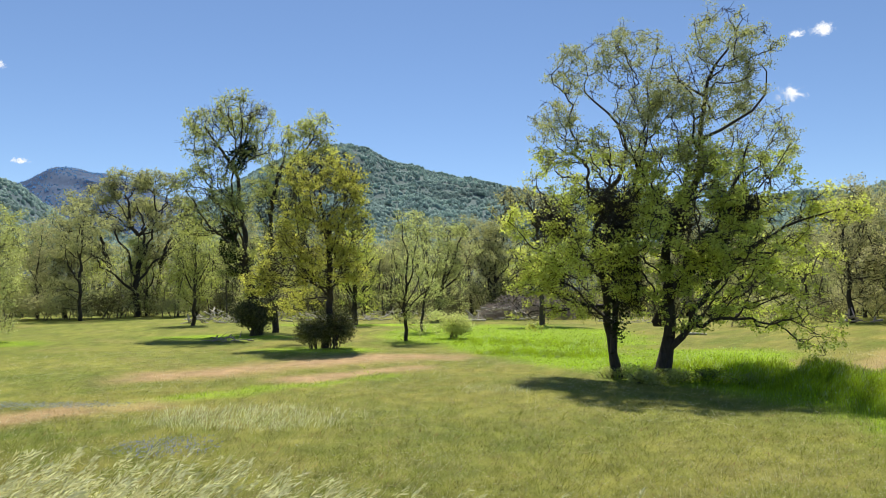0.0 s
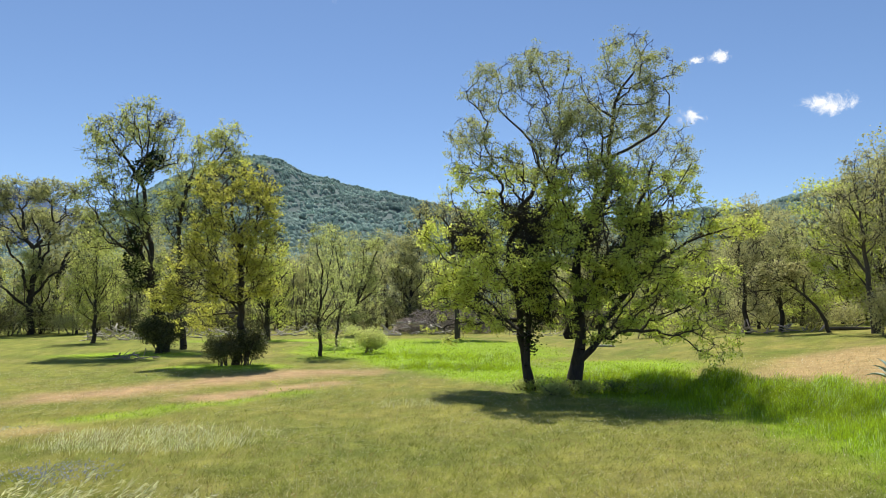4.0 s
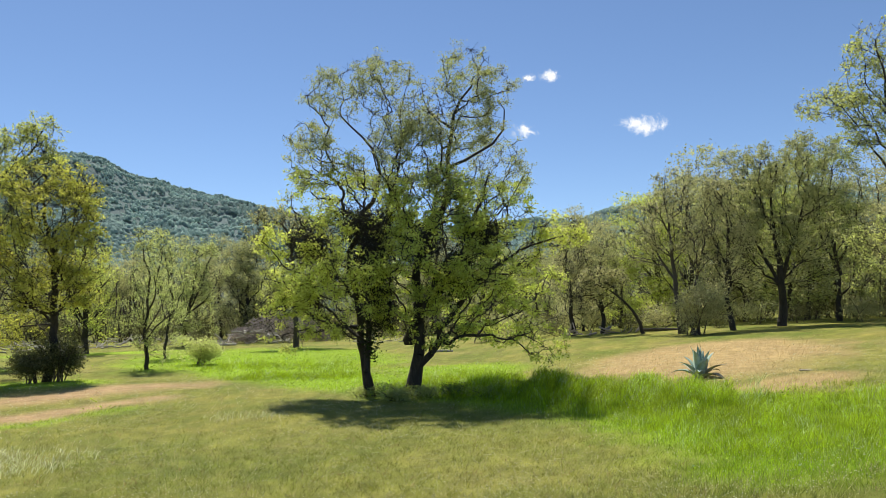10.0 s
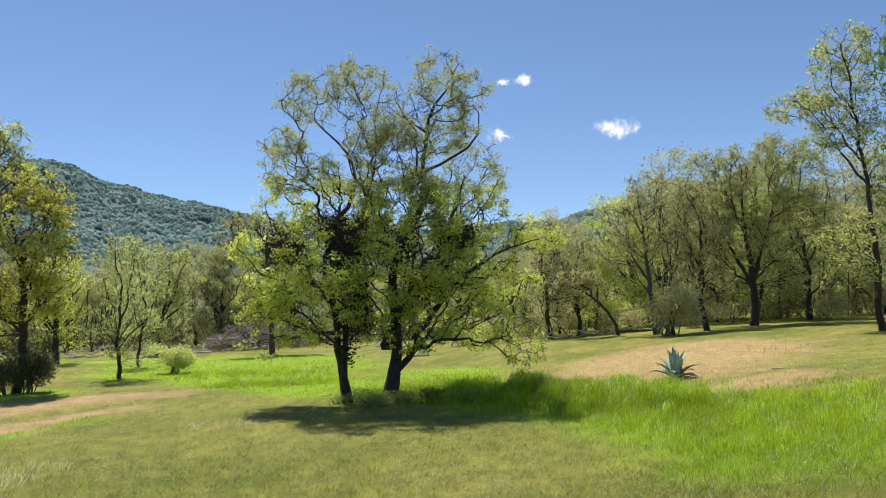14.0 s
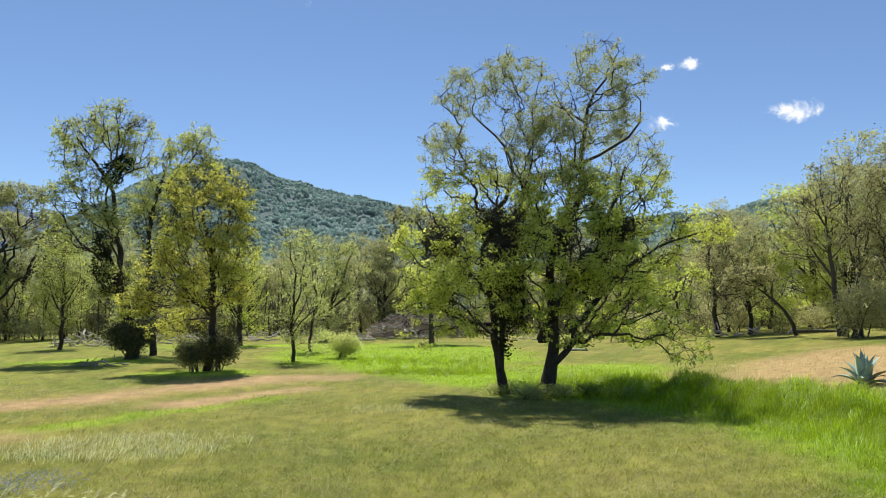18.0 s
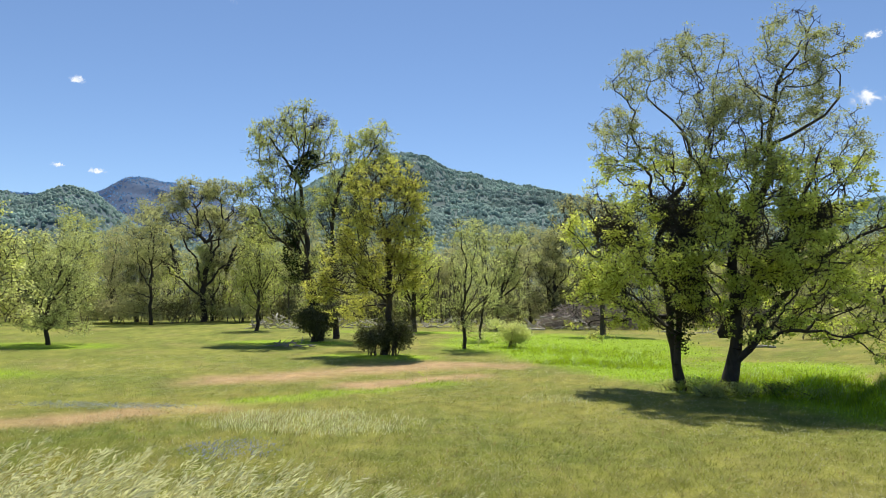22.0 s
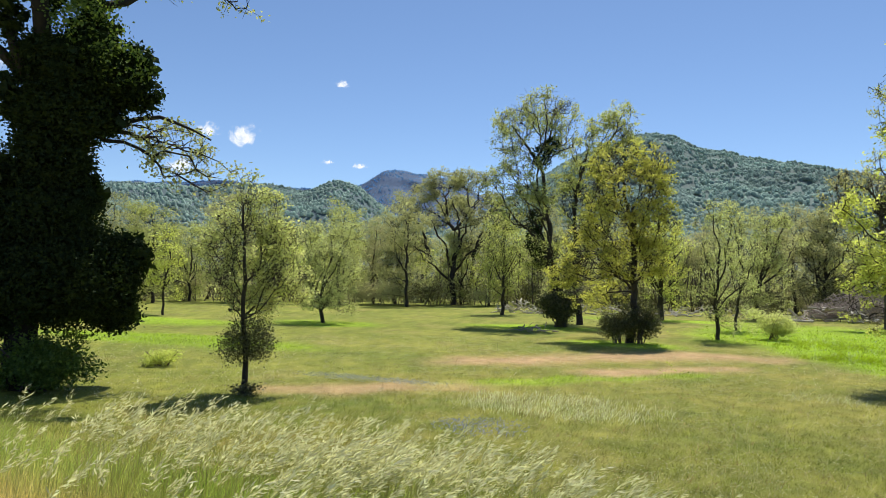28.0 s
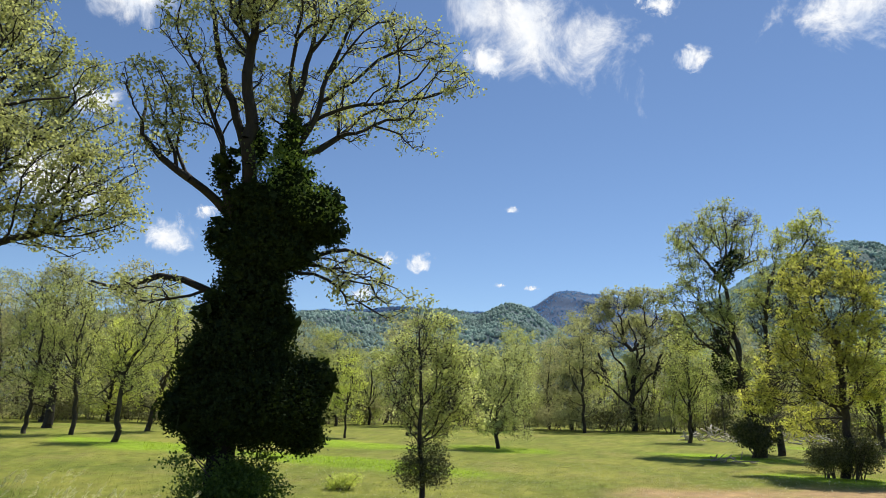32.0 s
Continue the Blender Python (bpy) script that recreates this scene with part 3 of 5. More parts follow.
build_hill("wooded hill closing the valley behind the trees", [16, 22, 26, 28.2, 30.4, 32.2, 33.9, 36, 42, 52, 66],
           [5.5, 6.6, 7.2, 7.2, 7.0, 7.75, 8.1, 8.0, 8.6, 8.0, 7.0], 500, 1500, 11, 18000, 3.8, M_HILL_TREE_HAZED, (0.058, 0.090, 0.080))


# ---------------- the trees that stand alone ----------------
oak = make_tree("oak_tree", "large multi-stemmed oak with fresh yellow-green leaves in the meadow", "tree", 21,
    [[(0, 0), (-0.08, 1.86), (-0.16, 3.49), (0.06, 5.13), (0.87, 6.58), (1.57, 8.26), (1.72, 9.74), (2.42, 11.24)],
     [(0.12, 0.04), (0.58, 1.04), (1.42, 2.34), (2.9, 4.06), (4.16, 5.08), (5.85, 5.69)],
     [(-1.4, 0.2), (-1.53, 1.88), (-1.88, 3.51), (-2.24, 5.16), (-1.4, 7.45), (-1.47, 8.92), (-2.43, 10.21)],
     [(-1.22, 0.2), (-1.1, 1.87), (-0.98, 3.5), (-0.8, 5.35), (-0.37, 7.23), (-0.24, 8.91)],
     [(-1.53, 1.88), (-2.4, 2.9), (-3.3, 3.4), (-4.3, 3.9)], [(-0.08, 1.86), (0.5, 3.0), (1.5, 4.4), (2.4, 6.2), (3.0, 8.0)],
     [(-1.4, 7.45), (-2.2, 8.3), (-3.2, 8.6), (-3.9, 9.4)], [(1.57, 8.26), (2.4, 8.7), (3.3, 9.6), (3.5, 10.9)], [(-0.37, 7.23), (-1.0, 8.6), (-0.8, 10.2), (-1.2, 11.6)], [(1.72, 9.74), (0.9, 10.5), (0.6, 11.4)], [(2.4, 6.2), (3.6, 6.8), (4.3, 7.9)]],
    [(-2.53, 10.74, 1.13, 0.93), (-0.95, 11.48, 1.24, 0.82), (-3.57, 9.37, 1.03, 0.58), (-2.85, 8.09, 1.44, 0.82), (-0.34, 9.55, 1.24, 1.24), (2.22, 12.11, 1.07, 0.86),
     (3.15, 10.91, 0.86, 0.78), (2.18, 9.85, 1.44, 1.03), (3.62, 8.34, 1.34, 1.44), (-1.2, 7.13, 1.65, 1.13), (0.88, 7.21, 1.96, 1.24), (-1.83, 5.78, 2.06, 1.13),
     (0.85, 5.33, 2.37, 1.65), (-3.79, 4.36, 1.65, 1.13), (-4.09, 2.83, 1.34, 1.13), (-2.25, 3.31, 1.85, 1.34), (-0.31, 3.29, 1.54, 1.13), (1.85, 3.26, 1.85, 1.34),
     (3.54, 5.09, 1.54, 0.82), (5.54, 5.9, 1.13, 0.72), (4.66, 4.04, 1.24, 0.82), (4.91, 1.99, 0.86, 1.19), (3.38, 2.62, 1.13, 0.93), (-4.71, 5.61, 0.72, 0.72),
     (0.3, 8.6, 1.5, 1.2), (2.3, 6.9, 1.5, 1.1), (3.6, 6.9, 1.2, 1.0), (1.0, 10.6, 1.0, 0.9), (-3.6, 6.9, 1.1, 0.8), (1.2, 2.2, 1.0, 0.5),
     (0.6, 4.9, 1.2, 0.7, -2.2), (2.6, 4.4, 1.2, 0.7, -2.4), (-1.8, 4.4, 1.2, 0.7, -2.2), (1.6, 6.4, 1.2, 0.8, -1.8)],
    0.20, 3400, 62, 0.092, M_LEAF_BRIGHT, M_BARK_DARK, 0.24, 1.3, 3, limb_parts=14, kink=0.13, balance=0.38, tight=0.42, upper=(7.6, M_LEAF_UPPER, 0.85), tip=0.014, gaps=0.545, gnarl=0.125, tuft=3.8, reach=0.75, even=0.7, fine=1.3)
stand(oak, 16.8, 25.9)
tangle(np.random.default_rng(6), oak, [(-1.6, -0.6, 6.2, 1.2, 0.7), (-1.3, -0.9, 5.2, 0.75, 1.0), (-1.1, -0.9, 4.2, 0.6, 1.1), (2.5, -0.4, 5.9, 0.9, 0.5), (-0.9, -0.4, 3.2, 0.5, 0.9), (-3.6, 0.2, 5.6, 0.9, 0.6), (0.6, 0, 5.6, 0.8, 0.8), (1.9, 0.2, 4.6, 0.6, 0.9)], 7000, "knot of dark dead twigs", M_BARK_DARK, 0.011)
shade = np.random.default_rng(61)
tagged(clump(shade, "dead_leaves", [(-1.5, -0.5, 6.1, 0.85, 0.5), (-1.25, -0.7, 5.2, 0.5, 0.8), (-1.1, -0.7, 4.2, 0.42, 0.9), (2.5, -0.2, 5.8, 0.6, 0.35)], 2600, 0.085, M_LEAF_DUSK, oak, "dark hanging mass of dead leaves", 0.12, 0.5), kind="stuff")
tagged(clump(shade, "ivy", [(1.75, 0.1, 4.7, 0.5, 0.6), (1.6, 0.1, 3.9, 0.35, 0.6), (-1.35, 0, 2.4, 0.3, 1.0)], 1900, 0.10, M_LEAF_DARK, oak, "dark ivy on the inner stems", 0.1, 0.3), kind="stuff")

mistletoe_oak = make_tree("oak_tree", "tall leaning oak with dark mistletoe clumps in its fork", "tree", 22,
    [[(0, 0), (-0.33, 3.17), (-0.78, 6.45), (-0.87, 9.76), (-1.39, 11.85), (-2.74, 13.74), (-3.8, 14.81)], [(-1.39, 11.85), (-0.59, 13.3), (-0.29, 15.18)],
     [(-0.29, 0.72), (-1.35, 3.97), (-2.44, 8.1), (-3.3, 10.18)]],
    [(-3.39, 15.14, 1.87, 1.16), (-1.53, 15.91, 1.87, 1.04), (0.19, 15.59, 1.16, 1.0), (-0.48, 13.72, 1.45, 1.25), (-3.99, 13.55, 1.33, 1.0), (-2.91, 11.64, 1.45, 1.04),
     (-3.73, 10.52, 1.75, 0.91), (-2.66, 8.51, 2.08, 1.66), (-4.31, 8.08, 1.45, 1.25), (-1.78, 5.2, 1.66, 1.25)],
    0.27, 900, 34, 0.135, M_LEAF_MID, M_BARK_DARK, 0.36, 4.5, 3, limb_parts=6, tight=0.42, tuft=3.4, gaps=0.545, gnarl=0.12)
stand(mistletoe_oak, -14.6, 52.3)
rng = np.random.default_rng(5)
tagged(clump(rng, "mistletoe", [(-1.55, 0, 12.4, 0.7, 0.9)], 900, 0.16, M_LEAF_DARK, mistletoe_oak, "dark round mistletoe clump"), kind="stuff")
tagged(clump(rng, "mistletoe", [(-0.85, 0, 13.2, 0.55, 0.65)], 600, 0.16, M_LEAF_DARK, mistletoe_oak, "dark round mistletoe clump"), kind="stuff")
tagged(clump(rng, "ivy", [(-2.0, 0, 7.6, 0.55, 0.9), (-2.0, 0, 6.2, 0.6, 1.1), (-1.6, 0, 5.0, 0.5, 0.9)], 1600, 0.17, M_LEAF_DARK, mistletoe_oak, "dark ivy column on the second stem"), kind="stuff")

twin_oak = make_tree("oak_tree", "slender tall oak standing behind a leaning one", "tree", 23,
    [[(0, 0), (-0.24, 5.37), (-0.3, 10.14), (0.61, 12.32), (2.28, 14.47), (3.1, 15.98)], [(-0.3, 10.14), (-1.09, 11.9)]],
    [(3.1, 15.68, 1.4, 1.23), (2.06, 14.7, 1.97, 1.54), (0.59, 13.54, 1.54, 1.23), (3.45, 13.8, 1.1, 1.1), (0.2, 11.01, 1.76, 1.67), (-1.07, 10.36, 1.54, 1.32), (0.87, 8.41, 2.19, 1.97),
     (-0.58, 5.36, 2.19, 1.97), (-0.97, 2.76, 1.32, 1.1)],
    0.22, 800, 42, 0.14, M_LEAF_MID, M_BARK_DARK, 0.36, 3.0, 3, tuft=3.2, gaps=0.53, tight=0.42, gnarl=0.1)
stand(twin_oak, -13.3, 55.3)

gold_oak = make_tree("oak_tree", "upright oak with dense yellow new leaves", "tree", 24,
    [[(0, 0), (0.0, 3.21), (-0.18, 6.24), (-0.29, 8.68), (-0.3, 9.9)]],
    [(-0.3, 9.75, 1.4, 0.78), (-1.18, 9.24, 1.09, 0.87), (0.73, 9.57, 1.31, 0.94), (1.46, 8.89, 0.78, 0.78), (-1.62, 8.02, 1.09, 0.78), (-0.13, 8.06, 1.87, 1.25), (1.47, 7.59, 0.94, 1.09),
     (-1.0, 6.23, 1.87, 1.25), (1.05, 6.24, 1.4, 1.09), (-2.34, 5.62, 1.25, 0.87), (-2.17, 4.08, 1.56, 0.94), (-0.1, 4.42, 1.87, 1.25), (-3.15, 4.84, 0.94, 0.62), (-3.38, 3.45, 0.94, 0.78),
     (-1.56, 2.51, 1.87, 0.69), (1.06, 4.58, 1.09, 1.09)],
    0.20, 1600, 36, 0.112, M_LEAF_YELLOW, M_BARK_DARK, 0.28, 2.4, 3, tight=0.42, gaps=0.56, tuft=3.0, gnarl=0.08)
stand(gold_oak, -9.4, 39.3)

spreading_oak = make_tree("oak_tree", "old spreading oak with dark forked limbs at the wood edge", "tree", 25,
    [[(0, 0), (-0.09, 3.2), (0.1, 6.0), (0.3, 10.0), (0.0, 14.0)], [(0.0, 3.2), (-2.6, 6.0), (-5.2, 8.4), (-7.2, 9.4)], [(0.0, 3.6), (2.6, 6.6), (5.0, 9.0), (6.4, 11.6)],
     [(0.0, 4.6), (-1.9, 8.8), (-3.0, 12.0), (-4.4, 14.6)], [(0.1, 5.4), (1.7, 9.6), (2.6, 13.0), (3.6, 16.0)], [(-2.6, 6.0), (-4.0, 9.6), (-5.6, 12.4)], [(2.6, 6.6), (3.8, 10.2), (5.4, 13.2)], [(0.3, 10.0), (-1.0, 13.0), (-1.4, 16.4)]],
    [(-0.9, 16.6, 2.6, 1.3), (2.4, 16.4, 2.4, 1.5), (-3.7, 15.0, 2.2, 1.4), (5.2, 14.0, 1.8, 1.5), (-5.6, 12.6, 1.9, 1.4), (-6.6, 9.8, 1.6, 1.0), (0.4, 13.6, 2.6, 1.5), (-7.4, 9.4, 1.0, 0.8),
     (5.8, 11.4, 1.7, 1.5), (4.4, 8.8, 1.9, 1.3), (-4.4, 8.0, 1.8, 1.2), (-2.2, 11.6, 1.8, 1.3), (3.0, 11.8, 1.7, 1.3), (6.4, 9.4, 1.2, 0.9), (1.4, 8.2, 1.6, 1.2)],
    0.31, 1000, 46, 0.21, M_LEAF_DULL, M_BARK_DARK, 0.5, 4.0, 3, limb_parts=8, gaps=0.5, gnarl=0.16)
stand(spreading_oak, -23.4, 95.1)

small_oak = make_tree("oak_tree", "small young oak with pale green leaves beside the bank", "tree", 26,
    [[(0, 0), (-0.05, 1.41), (-0.01, 2.89), (-0.03, 4.37), (-0.06, 5.26)]],
    [(-0.06, 5.33, 0.34, 0.43), (-0.33, 4.65, 0.58, 0.46), (0.31, 4.83, 0.58, 0.51), (-0.58, 3.9, 0.58, 0.51), (0.13, 3.93, 0.92, 0.61), (0.85, 3.95, 0.58, 0.58), (-0.66, 3.17, 0.43, 0.43),
     (0.01, 3.03, 0.92, 0.51), (0.88, 3.05, 0.69, 0.43), (1.36, 2.61, 0.34, 0.2), (0.18, 2.3, 0.64, 0.28)],
    0.075, 900, 25, 0.070, M_LEAF_FRESH, M_BARK_DARK, 0.19, 1.6, 2, limb_parts=5, tight=0.5, gaps=0.53, gnarl=0.04)
stand(small_oak, -39.4, 19.3)
tagged(clump(rng, "shaggy_growth", [(0.1, 0, 1.45, 0.55, 0.55), (0.3, 0, 1.25, 0.4, 0.4), (-0.25, 0, 1.2, 0.4, 0.4)], 7000, 0.05, M_LEAF_DUSK, small_oak, "dark bushy growth round the trunk"), kind="stuff")

ivy_tree = make_tree("oak_tree", "tall oak whose trunk is wrapped in thick dark ivy", "tree", 27,
    [[(0, 0), (0.0, 1.57), (0.06, 3.64), (0.1, 5.43), (0.05, 7.43), (-0.12, 8.78), (-0.31, 10.49), (-0.45, 13.13), (-0.72, 16.76)], [(-0.03, 7.43), (-0.76, 8.88), (-1.02, 10.39), (-1.9, 12.87)],
     [(0.05, 7.43), (0.71, 9.75), (0.93, 11.56), (1.33, 13.45), (1.52, 16.32)], [(0.05, 7.43), (-0.83, 8.7), (-2.11, 9.39), (-3.16, 10.42), (-3.43, 11.91)],
     [(0.1, 5.43), (-0.95, 6.02), (-2.18, 6.41), (-3.31, 6.08), (-4.0, 5.95)], [(0.12, 6.26), (2.18, 7.37), (3.2, 7.38), (4.27, 7.03)], [(0.82, 10.65), (1.12, 11.23), (2.45, 12.07), (4.59, 12.69), (6.67, 13.52)],
     [(0.71, 9.75), (1.7, 12.2), (2.5, 14.6), (3.2, 17.0)], [(-0.31, 10.49), (-1.1, 13.0), (-1.9, 16.6)]],
    [(-3.35, 11.92, 0.85, 0.94), (-2.79, 10.48, 0.77, 0.77), (-1.83, 11.83, 1.02, 1.02), (0.21, 12.52, 1.02, 1.02), (1.72, 12.78, 1.19, 1.02), (3.13, 12.64, 1.02, 0.68), (4.59, 12.6, 1.02, 0.6),
     (5.89, 13.39, 0.85, 0.51), (2.82, 11.66, 0.85, 0.6), (4.82, 11.4, 0.48, 0.48), (-1.98, 13.92, 1.36, 1.02), (0.41, 14.76, 1.7, 1.19), (3.02, 14.91, 1.36, 1.02), (-0.54, 16.43, 2.04, 1.36),
     (2.22, 16.67, 1.36, 1.02), (4.9, 14.49, 1.02, 0.68), (3.39, 7.13, 0.85, 0.43), (4.1, 6.75, 0.51, 0.37), (-2.89, 6.19, 0.85, 0.43), (-3.72, 5.97, 0.68, 0.31), (3.3, 6.3, 0.8, 0.6), (4.3, 6.0, 0.7, 0.6), (2.4, 6.8, 0.6, 0.5), (-2.5, 5.7, 0.7, 0.4)],
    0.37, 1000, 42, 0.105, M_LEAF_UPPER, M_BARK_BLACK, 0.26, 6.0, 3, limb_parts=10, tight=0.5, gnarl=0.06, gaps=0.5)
stand(ivy_tree, -53.7, 21.4)
IVY = [(0.43, 0, 2.95, 1.95, 1.35), (-0.78, 0, 3.61, 0.99, 1.36), (1.6, 0, 2.96, 0.94, 1.36), (0.09, 0, 4.29, 1.45, 1.36), (0.14, 0, 5.93, 1.11, 1.19), (0.37, 0, 7.29, 1.28, 1.02),
     (0.62, 0, 8.52, 1.2, 0.94), (1.61, 0, 8.45, 0.82, 0.77), (1.05, 0, 9.43, 0.65, 0.77), (-0.11, 0, 8.69, 0.77, 0.77), (2.2, 0, 3.6, 0.5, 0.6), (-1.5, 0, 2.7, 0.55, 0.7), (1.9, 0, 2.0, 0.6, 0.5), (1.0, 0, 5.2, 0.5, 0.6), (-0.9, 0, 5.4, 0.4, 0.6), (1.5, 0, 7.4, 0.45, 0.6),
     (-0.8, 0, 7.6, 0.4, 0.6), (-0.1, 0, 10.6, 0.3, 0.9), (1.0, 0, 10.9, 0.3, 0.9), (-0.9, 0, 9.7, 0.3, 0.7), (2.1, 0, 9.0, 0.5, 0.5), (2.3, 0, 8.2, 0.5, 0.6), (-0.7, 0, 1.9, 0.6, 0.5)]
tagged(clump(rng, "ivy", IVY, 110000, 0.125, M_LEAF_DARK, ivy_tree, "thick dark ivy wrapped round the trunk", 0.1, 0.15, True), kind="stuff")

# Unseen core of oversized dark leaves, added so no light shows through the ivy.
tagged(clump(np.random.default_rng(62), "inner_ivy", [(x, y, z, w * 0.72, h * 0.78) for x, y, z, w, h in IVY], 5200, 0.42, M_LEAF_DARK, ivy_tree, "added core of large dark leaves closing gaps in the ivy", 0.12, 0.1), kind="stuff")
tagged(clump(rng, "upper_foliage", [(0.9, -0.7, 9.5, 0.9, 0.7), (1.7, -0.7, 8.7, 0.8, 0.6), (0.2, -0.4, 10.2, 0.6, 0.8), (1.1, -0.2, 10.6, 0.6, 0.8)], 2600, 0.10, M_LEAF_DEEP, ivy_tree, "lighter leafy shoots in the upper ivy", 0.12, 0.1), kind="stuff")

left_tree = make_tree("oak_tree", "broad oak with hanging leafy boughs beside the road", "tree", 28,
    [[(0, 0), (-0.64, 3.83), (-0.73, 6.92), (-0.57, 10.29), (-0.4, 13.01)], [(-0.68, 6.61), (0.91, 7.53), (2.59, 8.19), (4.1, 9.03)], [(-0.7, 9.4), (0.78, 10.65), (2.5, 11.49)]],
    [(1.32, 13.42, 1.24, 1.05), (2.5, 12.84, 1.43, 0.95), (1.45, 11.2, 1.43, 1.24), (3.3, 10.94, 1.24, 1.05), (1.86, 9.12, 1.43, 1.05), (3.98, 9.38, 0.86, 1.05), (3.41, 7.88, 1.43, 0.86),
     (1.8, 7.34, 1.05, 0.86), (2.91, 6.82, 1.05, 0.48), (-0.54, 12.06, 1.91, 1.91), (-0.19, 9.52, 1.91, 1.91), (-0.62, 14.6, 2.1, 1.72)],
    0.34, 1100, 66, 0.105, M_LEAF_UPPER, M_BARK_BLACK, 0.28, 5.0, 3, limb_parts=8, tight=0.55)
stand(left_tree, -73.7, 24.0)

tall_oak = make_tree("oak_tree", "tall thin oak with an open airy crown on the rise", "tree", 29,
    [[(0, 0), (0.02, 3.9), (0.01, 7.57), (-0.3, 10.73), (-0.53, 13.29), (-0.8, 15.43)], [(0.01, 7.57), (-1.2, 9.6), (-2.46, 11.87)], [(-0.28, 11.04), (-1.53, 13.0)]],
    [(-0.77, 15.91, 1.32, 0.87), (0.18, 15.64, 0.87, 0.87), (-1.55, 14.72, 1.14, 0.97), (-0.2, 14.18, 0.97, 0.97), (-2.16, 12.89, 1.46, 0.76), (-3.37, 12.12, 1.46, 0.69), (-1.61, 11.83, 1.56, 0.97),
     (-0.08, 11.95, 0.97, 1.32), (-1.43, 10.27, 1.56, 0.62), (0.42, 9.62, 0.97, 1.32), (-1.55, 4.63, 1.46, 1.32), (-0.67, 5.42, 1.32, 0.97), (-1.24, 3.07, 1.32, 0.97)],
    0.17, 620, 34, 0.125, M_LEAF_MID, M_BARK_DARK, 0.26, 3.0, 3)
stand(tall_oak, 52.9, 43.7)

# Leaf colour taken darker to stand for the deep shade of this corner.
edge_oak = make_tree("oak_tree", "leafy tall oak at the edge of the wood on the rise", "tree", 30,
    [[(0, 0), (0.15, 5.59), (0.25, 10.73), (0.0, 15.35)]],
    [(-0.51, 16.46, 2.0, 1.12), (-0.07, 14.3, 2.4, 2.0), (1.2, 15.79, 3.2, 2.4), (-1.14, 11.95, 1.8, 1.52), (0.22, 10.32, 2.4, 2.4), (-1.13, 7.96, 1.8, 1.8), (0.15, 5.59, 2.4, 2.4), (-0.84, 3.79, 1.8, 1.52)],
    0.26, 620, 46, 0.15, M_LEAF_DEEP, M_BARK_DARK, 0.3, 2.5, 3)
stand(edge_oak, 55.9, 50.4)

forked_oak = make_tree("oak_tree", "large forked oak with dark trunk behind the dry slope", "tree", 31,
    [[(0, 0), (0.03, 3.03), (-0.08, 6.5), (-0.15, 10.0)], [(0.06, 2.82), (-1.14, 5.69), (-2.45, 7.99)], [(0.07, 3.03), (1.09, 5.98), (2.09, 9.36)]],
    [(-1.18, 11.87, 2.22, 1.53), (0.89, 12.45, 2.22, 1.29), (-2.83, 12.4, 1.76, 1.11), (2.51, 12.71, 1.76, 1.53), (-2.14, 9.74, 2.22, 1.76), (0.71, 9.48, 2.68, 2.22), (3.12, 10.04, 1.53, 1.76),
     (-2.72, 7.03, 1.76, 1.76), (-0.68, 6.54, 2.68, 1.76), (2.13, 6.77, 2.22, 2.22), (2.32, 3.78, 1.76, 1.53), (-2.05, 4.22, 1.62, 1.39)],
    0.30, 900, 76, 0.13, M_LEAF_DULL, M_BARK_DARK, 0.34, 3.0, 3, limb_parts=8)
stand(forked_oak, 44.8, 58.2)

grey_oak = make_tree("oak_tree", "half-bare grey oak with many thin stems", "tree", 32,
    [[(0, 0), (-0.15, 3.53), (-0.44, 6.74), (-0.71, 9.17)], [(-0.04, 0.5), (1.34, 4.26), (2.13, 8.18)], [(-0.15, 3.53), (-1.63, 6.4), (-2.53, 8.08)]],
    [(0.17, 11.06, 1.56, 0.74), (1.36, 10.16, 1.56, 1.15), (-0.69, 9.5, 1.56, 1.15), (-2.3, 8.8, 1.56, 0.9), (-0.43, 7.06, 2.38, 1.56), (1.55, 6.62, 1.56, 2.25), (-2.73, 6.46, 1.84, 1.43), (2.8, 10.05, 1.15, 1.15)],
    0.20, 460, 30, 0.13, M_LEAF_GREY, M_BARK, 0.32, 2.5, 4)
stand(grey_oak, 37.9, 54.0)

arch_oak = make_tree("oak_tree", "arching oak with a drooping bare bough", "tree", 33,
    [[(0, 0), (0.0, 6.43), (-0.77, 10.58), (-2.04, 11.35), (-3.55, 10.04)], [(0.0, 6.43), (1.02, 10.59)]],
    [(-2.04, 11.87, 1.99, 0.94), (-3.3, 10.56, 1.15, 1.47), (0.0, 11.11, 1.83, 1.57), (1.53, 9.54, 2.1, 2.1)],
    0.24, 300, 24, 0.2, M_LEAF_GREY, M_BARK, 0.34, 3.0, 4)
stand(arch_oak, 7.8, 66.0)


